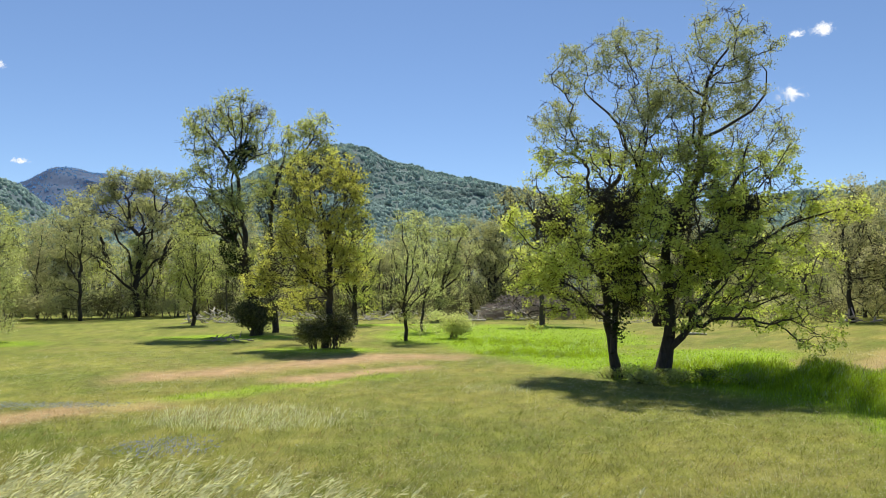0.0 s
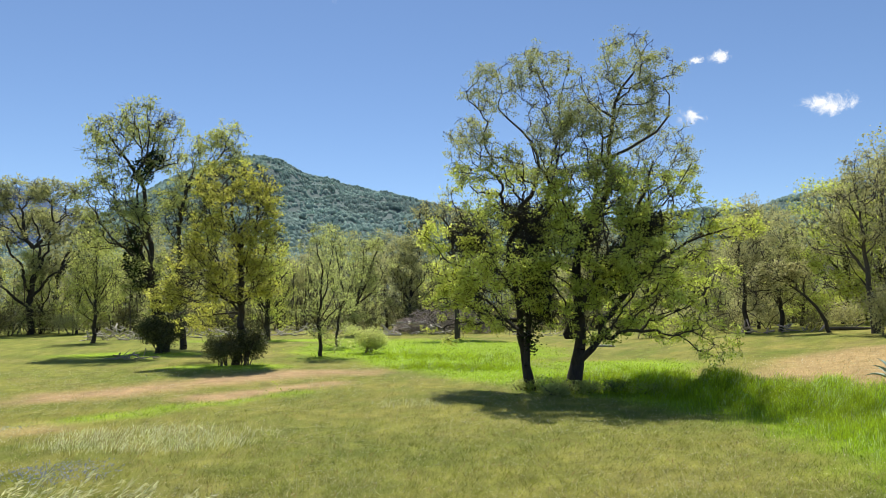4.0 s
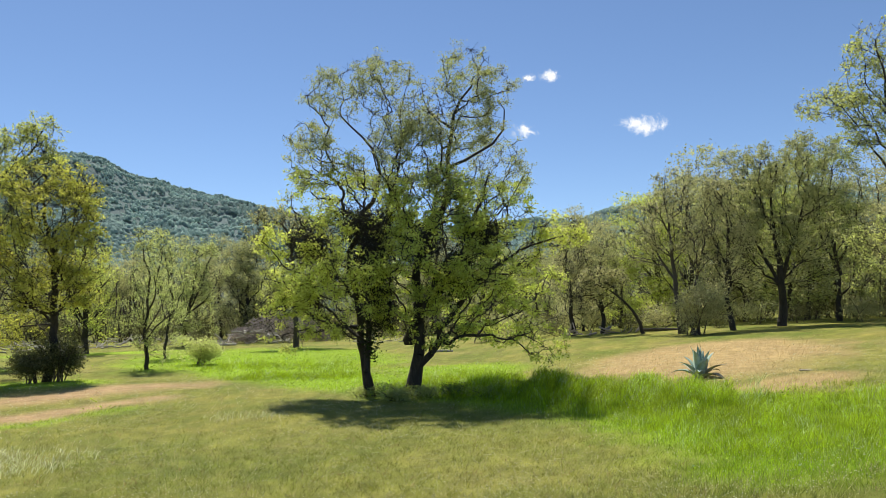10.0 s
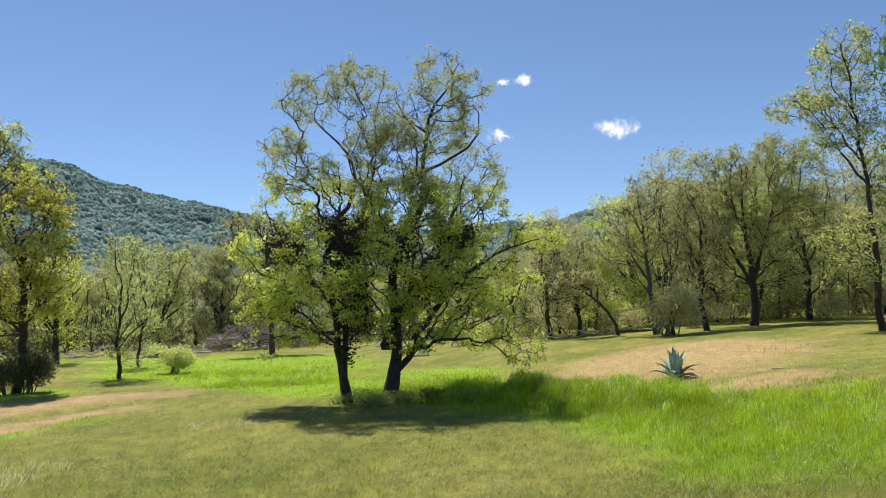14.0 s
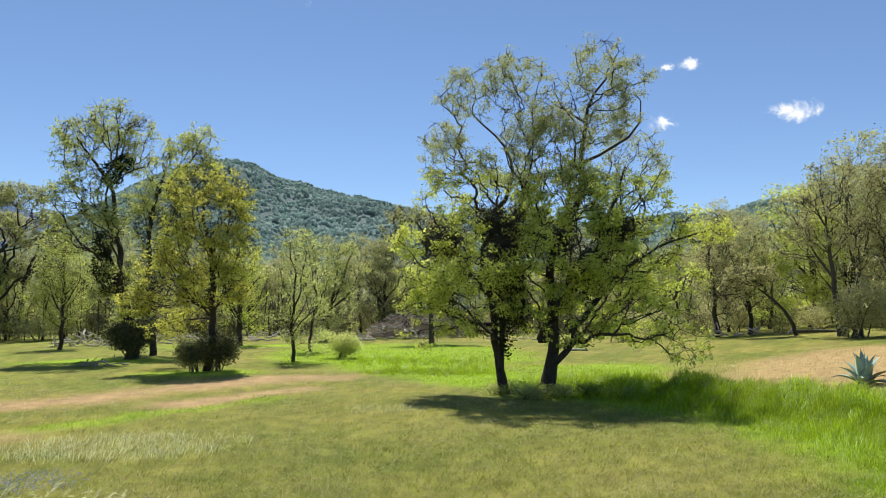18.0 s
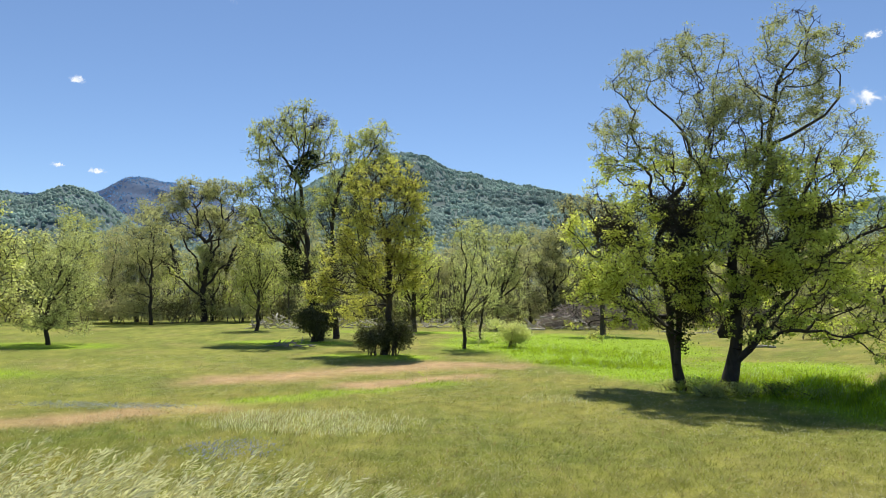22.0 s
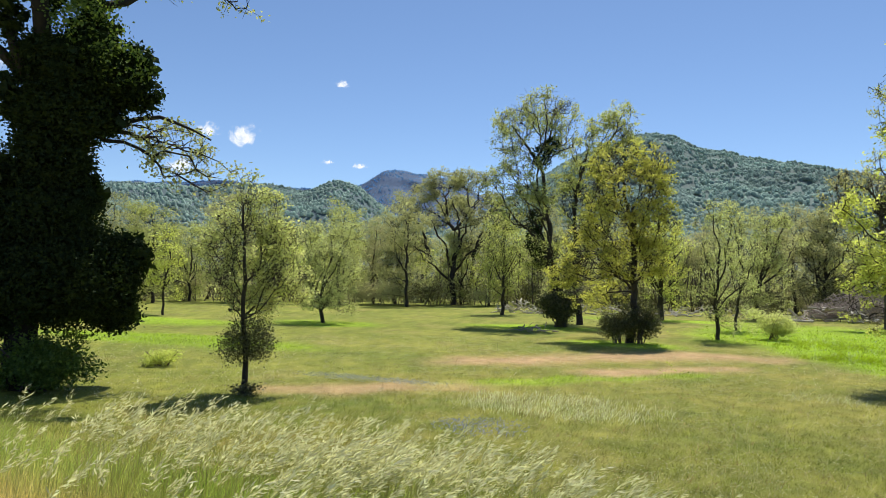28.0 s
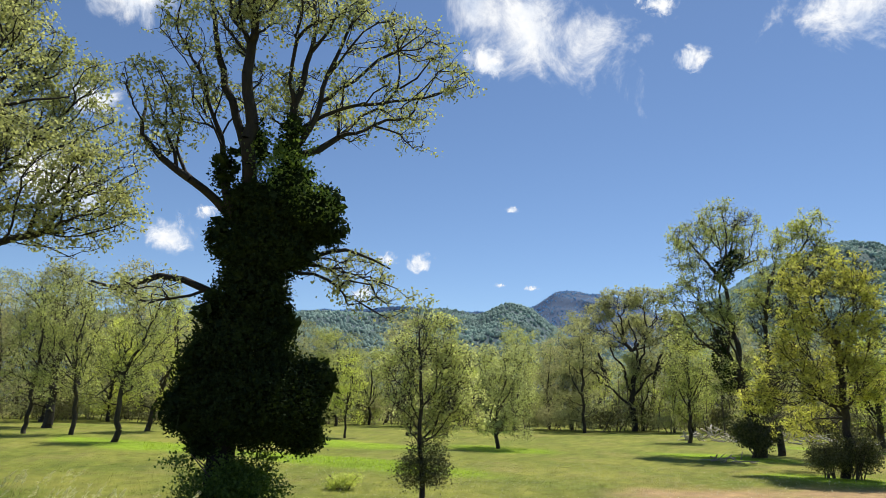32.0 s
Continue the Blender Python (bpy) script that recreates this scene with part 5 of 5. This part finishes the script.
# ---------------- clouds ----------------
def cloud_material(seed, aspect):
    """Thin glowing vapour: ragged by noise, dense mid-sheet, white with painted grey shade."""
    mat, n, l, b = shader("glowing cloud vapour")
    tc = n.new("ShaderNodeTexCoord")
    mp = n.new("ShaderNodeMapping")
    mp.inputs["Location"].default_value = (seed * 3.1, seed * 1.7, 0)
    mp.inputs["Scale"].default_value = (aspect, 1, 1)
    l.new(tc.outputs["Object"], mp.inputs["Vector"])
    t = noise_node(n, l, 1.5, 12, 0.66, mp.outputs["Vector"])
    t.inputs["Distortion"].default_value = 0.5
    ln = n.new("ShaderNodeVectorMath")
    ln.operation = "LENGTH"
    l.new(tc.outputs["Object"], ln.inputs[0])
    fall = n.new("ShaderNodeMapRange")
    fall.inputs["From Min"].default_value, fall.inputs["From Max"].default_value = 0.1, 1.0
    fall.inputs["To Min"].default_value, fall.inputs["To Max"].default_value = 0.16, -0.42
    l.new(ln.outputs["Value"], fall.inputs["Value"])
    add = n.new("ShaderNodeMath")
    l.new(t.outputs["Fac"], add.inputs[0])
    l.new(fall.outputs["Result"], add.inputs[1])
    al = n.new("ShaderNodeMapRange")
    al.inputs["From Min"].default_value, al.inputs["From Max"].default_value = 0.38, 0.70
    al.interpolation_type = "SMOOTHSTEP"
    l.new(add.outputs["Value"], al.inputs["Value"])
    soft_noise = noise_node(n, l, 2.2, 5, 0.55, mp.outputs["Vector"])
    # emission stands in for the sunlight on the cloud
    em = n.new("ShaderNodeEmission")
    col = ramp(n, [(0.32, (0.66, 0.74, 0.88)), (0.55, (0.98, 0.99, 1.0))])
    l.new(soft_noise.outputs["Fac"], col.inputs["Fac"])
    l.new(col.outputs["Color"], em.inputs["Color"])
    em.inputs["Strength"].default_value = 0.92
    tr = n.new("ShaderNodeBsdfTransparent")
    mix = n.new("ShaderNodeMixShader")
    l.new(al.outputs["Result"], mix.inputs["Fac"])
    l.new(tr.outputs["BSDF"], mix.inputs[1])
    l.new(em.outputs["Emission"], mix.inputs[2])
    l.new(mix.outputs["Shader"], n["Material Output"].inputs["Surface"])
    return mat


def cloud(seed, az, el, w, h, tilt=0.0):
    """A far thin sheet of cloud, w and h in degrees across."""
    d = 4200.0
    a, e = radians(az), radians(el)
    c = Vector((d * math.sin(a) * math.cos(e), d * math.cos(a) * math.cos(e), EYE + d * math.sin(e)))
    k = np.linspace(-1, 1, 9)
    X, Y = np.meshgrid(k, k, indexing="ij")
    v = np.stack([X, Y, -0.1 * (X * X + Y * Y)], -1).reshape(-1, 3)
    i, j = np.meshgrid(np.arange(8), np.arange(8), indexing="ij")
    f = np.stack([i * 9 + j, i * 9 + j + 9, i * 9 + j + 10, i * 9 + j + 1], -1).reshape(-1, 4)
    ob = new("cloud", raw_mesh("cloud", v, f, cloud_material(seed, w / h), True))
    s = math.tan(radians(1)) * d
    ob.matrix_basis = look(c, (0, 0, EYE), tilt) @ Matrix.Rotation(math.pi, 4, "Y") @ Matrix.Diagonal((s * w * (1.5 if h > 2.4 else 1.15), s * h * (1.6 if h > 2.4 else 1.25), s * h, 1))
    return tagged(ob, "small white fair-weather cloud in the blue sky", "cloud", "clouds", "structure")


for k, c in enumerate(((35.8, 14.1, 2.9, 1.3), (26.4, 14.2, 1.6, 1.0), (28.6, 18.3, 1.3, 0.9), (26.9, 18.3, 1.0, 0.5), (-30.4, 29.6, 10.5, 4.8, 26), (-34.8, 27.0, 3.4, 2.0, 30), (-20.2, 30.3, 2.6, 1.3, 20),
                       (-17.7, 26.3, 2.0, 1.7, 20), (-6.0, 27.4, 6.0, 3.2, 15), (-40.1, 11.0, 1.9, 1.3), (-59.7, 11.8, 3.8, 2.4), (-57.2, 13.9, 1.8, 1.0), (-64.5, 29.0, 6.5, 3.0), (-42.6, 11.2, 1.4, 0.9),
                       (-31.0, 9.1, 1.0, 0.35), (-33.5, 9.3, 0.8, 0.3), (-44.5, 8.3, 1.8, 0.9), (-52, 9.0, 2.5, 1.4), (-68, 15.0, 6.0, 3.0), (-66, 21.0, 4.0, 2.0), (-32.5, 15.4, 0.9, 0.45))):
    cloud(k, *c)


# ---------------- grass ----------------
def blade_stuff(name, label, rng, x, y, height, width, colour, lean=0.35, mat=None, lift=0.0):
    """Bent blades of grass, three faces each."""
    n = len(x)
    z = ground_z(x, y) - 0.01 + lift
    ph = rng.uniform(0, 2 * np.pi, n)
    side = np.stack([np.cos(ph), np.sin(ph), np.zeros(n)], 1) * (width / 2)[:, None]
    wind = np.stack([rng.normal(0.25, 0.5, n), rng.normal(0, 0.5, n), np.zeros(n)], 1) * (height * lean)[:, None]
    base = np.stack([x, y, z], 1)
    up = np.array([0, 0, 1.0])
    mid = base + up * (height * 0.6)[:, None] + wind * 0.35
    tip = base + up * height[:, None] + wind * 1.2
    v = np.stack([base - side, base + side, mid + side * 0.8, tip, mid - side * 0.8], 1).reshape(-1, 3)
    f = (np.array([(0, 1, 2), (0, 2, 4), (4, 2, 3)])[None] + (np.arange(n) * 5)[:, None, None]).reshape(-1, 3)
    me = raw_mesh(name, v, f, mat or M_GRASS, False, np.repeat(colour, 5, 0))
    return tagged(new(name, me), label, "grass", kind="stuff")


def spike_stuff(name, label, rng, x, y, height, width, colour):
    """Short single-faced blades."""
    n = len(x)
    ph = rng.uniform(0, 2 * np.pi, n)
    side = np.stack([np.cos(ph), np.sin(ph), np.zeros(n)], 1) * (width / 2)[:, None]
    base = np.stack([x, y, ground_z(x, y) - 0.01], 1)
    tip = base + np.stack([rng.normal(0.25, 0.8, n), rng.normal(0, 0.8, n), np.ones(n)], 1) * height[:, None]
    v = np.stack([base - side, base + side, tip], 1).reshape(-1, 3)
    me = raw_mesh(name, v, np.arange(len(v)).reshape(-1, 3), M_GRASS, False, np.repeat(colour, 3, 0))
    return tagged(new(name, me), label, "grass", kind="stuff")


def scatter(rng, n, a0, a1, d0, d1, power=0.0):
    az = np.radians(rng.uniform(a0, a1, n))
    d = np.exp(rng.uniform(math.log(d0), math.log(d1), n))
    return d * np.sin(az), d * np.cos(az), d


def grass():
    rng = np.random.default_rng(71)
    # tufts of a few blades each, every tuft with a tone of its own
    x, y, d = scatter(rng, 66000, -72, 58, 6.0, 85.0)
    tone = rng.uniform(0.72, 1.35, (len(x), 1)) * (1 + 0.16 * wave(x, y, 0.45, 83)[:, None])
    kind = rng.random(len(x))
    tall = rng.uniform(0.6, 1.4, len(x))
    per = 5
    x, y, d, kind, tall, tone = (np.repeat(q, per, 0) for q in (x, y, d, kind, tall, tone))
    x, y = x + rng.normal(size=len(x)) * 0.0035 * d, y + rng.normal(size=len(x)) * 0.006 * d
    dry, lush, bank = zones(x, y)
    keep = (y > 4.5) & (rng.random(len(x)) > 0.55 * dry)
    x, y, d, dry, lush, kind, tall, tone = (q[keep] for q in (x, y, d, dry, lush, kind, tall, tone))
    c = meadow_colour(x, y) * np.array((0.98, 1.06, 0.85))
    ripe = 0.10 + 0.14 * step(-0.1, 0.5, wave(x, y, 1.7, 31))
    c = np.where((kind < ripe)[:, None], np.array((0.46, 0.42, 0.20)), c)
    c = np.where(((kind > 0.955) & (lush < 0.3))[:, None], np.array((0.30, 0.19, 0.09)), c)
    c = np.where(((kind > 0.80) & (kind < 0.90))[:, None], c * 0.72, c)
    calm = step(18, 40, d)[:, None]
    c = c * (calm + (1 - calm) * tone) * rng.uniform(0.9, 1.12, (len(x), 1))
    h = rng.uniform(0.05, 0.13, len(x)) * tall * (1 + 0.6 * lush - 0.4 * dry) * np.minimum(1.0, 15 / d) ** 0.9
    spike_stuff("meadow_grass", "short spring meadow grass turning dry", rng, x, y, h, 0.0046 * (d / 10) ** 0.9 + 0.002, c * 1.0)
    # dry grass on the slope and the worn tracks
    x, y, d = scatter(rng, 60000, -30, 58, 14.0, 45.0)
    dry, lush, bank = zones(x, y)
    keep = rng.random(len(x)) < dry * np.where(x > 9, 0.8, 0.15)
    x, y, d = x[keep], y[keep], d[keep]
    k = rng.random((len(x), 1))
    c = np.array((0.66, 0.47, 0.22)) * k + np.array((0.46, 0.36, 0.14)) * (1 - k)
    spike_stuff("dry_grass", "dry golden grass on the slope and worn tracks", rng, x, y, rng.uniform(0.06, 0.2, len(x)), 0.004 * (d / 10) ** 0.9 + 0.003, c)
    # lush strip
    x, y, d = scatter(rng, 340000, -60, 58, 7.0, 75.0)
    dry, lush, bank = zones(x, y)
    keep = rng.random(len(x)) < lush ** 1.5
    x, y, d, lush = x[keep], y[keep], d[keep], lush[keep]
    m = 0.5 + 0.5 * wave(x, y, 1.1, 12)
    c = np.array((0.34, 0.46, 0.022)) * (0.75 + 0.7 * m[:, None]) * rng.uniform(0.8, 1.3, (len(x), 1))
    c = np.where((rng.random(len(x)) < 0.10 * m)[:, None], np.array((0.46, 0.54, 0.24)), c)
    h = (0.10 + 0.24 * m * lush) * rng.uniform(0.5, 1.2, len(x)) * np.where(x < -3, 0.6, 1.0) * np.where(y > 30, 0.5, 1.0) * (0.7 + 0.3 * step(13, 18, d))
    blade_stuff("lush_grass", "tall bright green lush grass along a wet hollow", rng, x, y, h, 0.0026 * (d / 10) ** 0.9 + 0.0015, c, 0.45)
    # tall arching tufts along the wet hollow, in full humps with shaded flanks
    def humps(line, half, count, blades_each, low_h, high_h):
        line = np.array(line, float)
        seg = np.linalg.norm(np.diff(line, axis=0), axis=1)
        k = rng.choice(len(seg), count, p=seg / seg.sum())
        t = rng.random((count, 1))
        c = line[k] * (1 - t) + line[k + 1] * t + np.clip(rng.normal(size=(count, 2)), -2, 2) * half
        hump = step(-0.35, 0.7, wave(c[:, 0], c[:, 1], 0.9, 41) + 0.5 * wave(c[:, 0], c[:, 1], 0.35, 43))
        tone = rng.uniform(0.55, 1.3, (count, 1)) * (0.8 + 0.3 * hump[:, None])
        pale = rng.random(count) < 0.05 + 0.10 * hump
        hh = (low_h + (high_h - low_h) * hump) * rng.uniform(0.7, 1.2, count)
        x, y, hh, tone, pale = (np.repeat(q, blades_each, 0) for q in (c[:, 0], c[:, 1], hh, tone, pale))
        n = len(x)
        x, y = x + rng.normal(size=n) * 0.10, y + rng.normal(size=n) * 0.10
        far = np.hypot(x, y)
        col = np.where(pale[:, None], np.array((0.60, 0.70, 0.30)), np.array((0.42, 0.56, 0.022))) * tone * rng.uniform(0.8, 1.2, (n, 1))
        grown = hh * 1.15 * rng.random(n) ** 0.7
        return x, y, rng.uniform(0.10, 0.22, n), 0.0036 * (far / 10) ** 0.9 + 0.002, col, np.maximum(grown - 0.08, 0)

    sets = [humps([(7.6, 26.6), (9.3, 25.4), (10.8, 23.3), (12.0, 18.5), (12.6, 15.0)], 0.85, 3600, 24, 0.10, 0.50),
            humps([(12.6, 15.5), (12.2, 12.4), (11.4, 10.2), (12.6, 7.6)], 1.2, 2400, 20, 0.06, 0.34),
            humps([(2.6, 35.4), (4.6, 34.6), (7.4, 33.8)], 0.7, 420, 14, 0.08, 0.30),
            humps([(5.0, 42.0), (2.0, 44.5), (9.0, 38.0)], 1.6, 500, 10, 0.12, 0.32),
            humps([(16.5, 13.0), (14.5, 10.5)], 1.4, 700, 16, 0.06, 0.32)]
    x, y, h, w, c, lift = (np.concatenate([q[i] for q in sets]) for i in range(6))
    blade_stuff("tall_grass", "tall vivid green grass in full tufts along the hollow", rng, x, y, h, w, c, 1.15, lift=lift)
    # broad-leaved weeds among them
    x, y, d = scatter(rng, 200000, -8, 58, 8.0, 60.0)
    dry, lush, bank = zones(x, y)
    mound = step(0.15, 0.9, wave(x, y, 0.9, 41) + 0.4 * wave(x, y, 0.35, 43))
    keep = rng.random(len(x)) < lush * (0.1 + 0.9 * mound) * (0.22 + 0.78 * step(13, 20, d)) * 0.6
    x, y, d, mound = x[keep], y[keep], d[keep], mound[keep]
    n = len(x)
    z = ground_z(x, y) + (0.05 + (0.10 + 0.45 * mound) * rng.random(n) ** 0.6) * np.where(y > 30, 0.45, 1.0)
    a, s = facing(rng, n, 0.6)
    ln = (0.030 + 0.0016 * d) * rng.uniform(0.7, 1.3, n)
    v, f = blades(np.stack([x, y, z], 1), a, s, ln, ln * 0.6)
    c = np.array((0.33, 0.47, 0.03)) * rng.uniform(0.75, 1.2, (n, 1))
    c = np.where((rng.random(n) < 0.07)[:, None], np.array((0.46, 0.56, 0.26)), c)
    tagged(new("lush_weeds", raw_mesh("lush_weeds", v, f, M_GRASS, False, np.repeat(c, 4, 0))), "mounds of bright broad-leaved weeds in the hollow", "weeds", kind="stuff")
    # grass on the bank
    n = 150000
    x, y = rng.uniform(-17, 12, n), rng.uniform(1.6, 7.6, n)
    dry, lush, bank = zones(x, y)
    keep = (rng.random(n) < bank) & (np.hypot(x, y) > 3.5)
    x, y = x[keep], y[keep]
    m = 0.5 + 0.5 * wave(x, y, 1.3, 15)
    left = (1 - step(-8, -2, x)) * (1 - step(4.2, 5.5, y + 0.5 * wave(x, y, 0.9, 33)))
    c = np.array((0.24, 0.34, 0.05))[None] * (1 - m[:, None] * 0.5) + np.array((0.50, 0.46, 0.17)) * m[:, None] * 0.5
    c = c * (1 - left[:, None]) + np.array((0.58, 0.46, 0.18)) * left[:, None]
    h = rng.uniform(0.28, 0.6, len(x)) * np.where(x > 1.5, 0.8, 1.0) * (1 - 0.35 * left) * (1 + 0.2 * (1 - step(-7, -4, x)) * step(3.8, 5.2, y))
    blade_stuff("bank_grass", "long green and golden grass on the roadside bank", rng, x, y, h, rng.uniform(0.0025, 0.0042, len(x)), c * rng.uniform(1.0, 1.9, (len(x), 1)), 0.6)


def wild_oats():
    """Stalks that bow in the wind, each with a drooping pale head of spikelets."""
    rng = np.random.default_rng(72)
    n = 19000
    x, y = rng.uniform(-16, 4.5, n), rng.uniform(2.6, 7.2, n)
    dry, lush, bank = zones(x, y)
    tuft = 0.5 + 0.5 * wave(x, y, 0.8, 21)
    edge = (0.10 + 0.90 * step(4.4, 5.9, y)) * (0.07 + 0.93 * step(-8, -3.5, x)) * (1 - 0.75 * step(-3.0, 0.0, x)) * (1 - step(1.0, 3.6, x)) * (0.25 + 0.75 * tuft)
    keep = (rng.random(n) < bank * edge) & (np.hypot(x, y) > 3.6)
    x, y = x[keep], y[keep]
    n = len(x)
    h = (rng.uniform(0.62, 1.02, n) + 0.22 * rng.random(n) ** 3) * np.interp(x, [-6.0, -2.5, 0.0, 3.0], [1.0, 0.9, 0.74, 0.6])
    wind = np.stack([rng.normal(0.85, 0.22, n), rng.normal(0.0, 0.3, n), np.zeros(n)], 1)
    base = np.stack([x, y, ground_z(x, y) - 0.01], 1)
    up = np.array([0, 0, 1.0])
    p1 = base + up * (h * 0.55)[:, None] + wind * (h * 0.05)[:, None]
    p2 = base + up * (h * 0.82)[:, None] + wind * (h * 0.11)[:, None]
    p3 = base + up * (h * 0.99)[:, None] + wind * (h * 0.29)[:, None]
    r = np.full(n, 0.0022)
    v, f = frusta(np.concatenate([base, p1, p2]), np.concatenate([p1, p2, p3]), np.concatenate([r, r, r * 0.8]), np.concatenate([r, r * 0.8, r * 0.5]), 3)
    root = tagged(new("wild_oats"), "pale wild oats with drooping heads bending in wind", "grass", kind="stuff")
    tagged(part("stalks", raw_mesh("stalks", v, f, M_STRAW, True), root), kind="stuff")
    per = 26
    t = 0.25 + 0.75 * rng.random((n, per, 1))
    c = np.where(t < 0.35, p1[:, None] * (0.35 - t) + p2[:, None] * (0.65 + t), p2[:, None] * (1 - t) / 0.65 + p3[:, None] * (t - 0.35) / 0.65)
    plume = p3 - p2
    plume /= np.linalg.norm(plume, axis=1, keepdims=True)
    hang = plume[:, None] + wind[:, None] * rng.uniform(-0.1, 0.5, (n, per, 1)) + np.array([0, 0, -0.22]) + rng.normal(size=(n, per, 3)) * 0.27
    hang /= np.linalg.norm(hang, axis=2, keepdims=True)
    c = (c + hang * 0.035 + rng.normal(size=(n, per, 3)) * 0.012).reshape(-1, 3)
    a = hang.reshape(-1, 3)
    s = np.cross(a, directions(rng, len(a)))
    s /= np.linalg.norm(s, axis=1, keepdims=True)
    ln = rng.uniform(0.045, 0.10, len(a))
    v, f = blades(c, a, s, ln * 0.9, ln * 0.15)
    tagged(part("spikelets", raw_mesh("spikelets", v, f, M_OAT), root), kind="stuff")


def flowers(name, label, seed, n, cx, cy, rx, ry, h, size, c0, c1, a0=0):
    rng = np.random.default_rng(seed)
    t, q = rng.uniform(0, 6.283, n), np.sqrt(rng.random(n))
    x, y = cx + rx * q * np.cos(t), cy + ry * q * np.sin(t)
    keep = q + 0.35 * wave(x, y, 0.7, seed + 90) + 0.25 * rng.normal(size=n) < 0.8
    x, y = x[keep], y[keep]
    n = len(x)
    c = np.stack([x, y, ground_z(x, y) + h * rng.uniform(0.6, 1.2, n)], 1)
    a = directions(rng, n)
    s = np.cross(a, directions(rng, n))
    s /= np.linalg.norm(s, axis=1, keepdims=True)
    v, f = blades(c, a, s, np.full(n, size), np.full(n, size * 0.8))
    k = rng.random((n, 1))
    tint = np.repeat(np.array(c0) * k + np.array(c1) * (1 - k), 4, 0)
    tagged(new(name, raw_mesh(name, v, f, M_GRASS, False, tint)), label, "wildflowers", kind="stuff")


grass()
wild_oats()
def white_flecks():
    rng = np.random.default_rng(81)
    x, y, d = scatter(rng, 70000, -50, 56, 8.0, 38.0)
    dry, lush, bank = zones(x, y)
    keep = (rng.random(len(x)) < (0.35 + 0.65 * step(-0.1, 0.6, wave(x, y, 2.0, 61))) * (1 - 0.7 * dry) * (1 - 0.6 * lush)) & (y > 6.5)
    x, y, d = x[keep], y[keep], d[keep]
    n = len(x)
    c = np.stack([x, y, ground_z(x, y) + rng.uniform(0.06, 0.17, n)], 1)
    a = directions(rng, n)
    s = np.cross(a, directions(rng, n))
    s /= np.linalg.norm(s, axis=1, keepdims=True)
    size = 0.010 + 0.0008 * d
    v, f = blades(c, a, s, size, size)
    k = rng.random((n, 1))
    tint = np.repeat(np.array((0.72, 0.70, 0.52)) * k + np.array((0.50, 0.50, 0.22)) * (1 - k), 4, 0)
    tagged(new("meadow_flowers", raw_mesh("meadow_flowers", v, f, M_GRASS, False, tint)), "tiny cream flowers flecking the meadow grass", "wildflowers", kind="stuff")


white_flecks()
flowers("lupines", "patch of blue lupines in the meadow grass", 1, 2400, -10.6, 18.6, 2.8, 0.6, 0.14, 0.032, (0.30, 0.36, 0.40), (0.36, 0.40, 0.42))
flowers("lupines", "small patch of blue lupines", 2, 1000, -5.1, 13.4, 1.1, 1.0, 0.16, 0.032, (0.22, 0.26, 0.5), (0.36, 0.38, 0.52))
def seed_patch(label, seed, n, cx, cy, rx, ry):
    """Thin pale blades that stand above the meadow."""
    rng = np.random.default_rng(seed)
    t, q = rng.uniform(0, 6.283, n), np.sqrt(rng.random(n))
    x, y = cx + rx * q * np.cos(t), cy + ry * q * np.sin(t)
    keep = q + 0.4 * wave(x, y, 0.8, seed + 90) + 0.2 * rng.normal(size=n) < 0.8
    x, y = x[keep], y[keep]
    k = rng.random((len(x), 1))
    c = np.array((0.90, 0.88, 0.64)) * k + np.array((0.52, 0.58, 0.20)) * (1 - k)
    blade_stuff("oat_seed_heads", label, rng, x, y, rng.uniform(0.06, 0.20, len(x)), rng.uniform(0.006, 0.012, len(x)), c, 1.3)


seed_patch("pale ripe seed heads in the meadow", 3, 3600, -4.6, 17.2, 2.9, 1.8)
seed_patch("small patch of pale ripe seed heads", 4, 420, 1.6, 22.3, 1.3, 0.9)
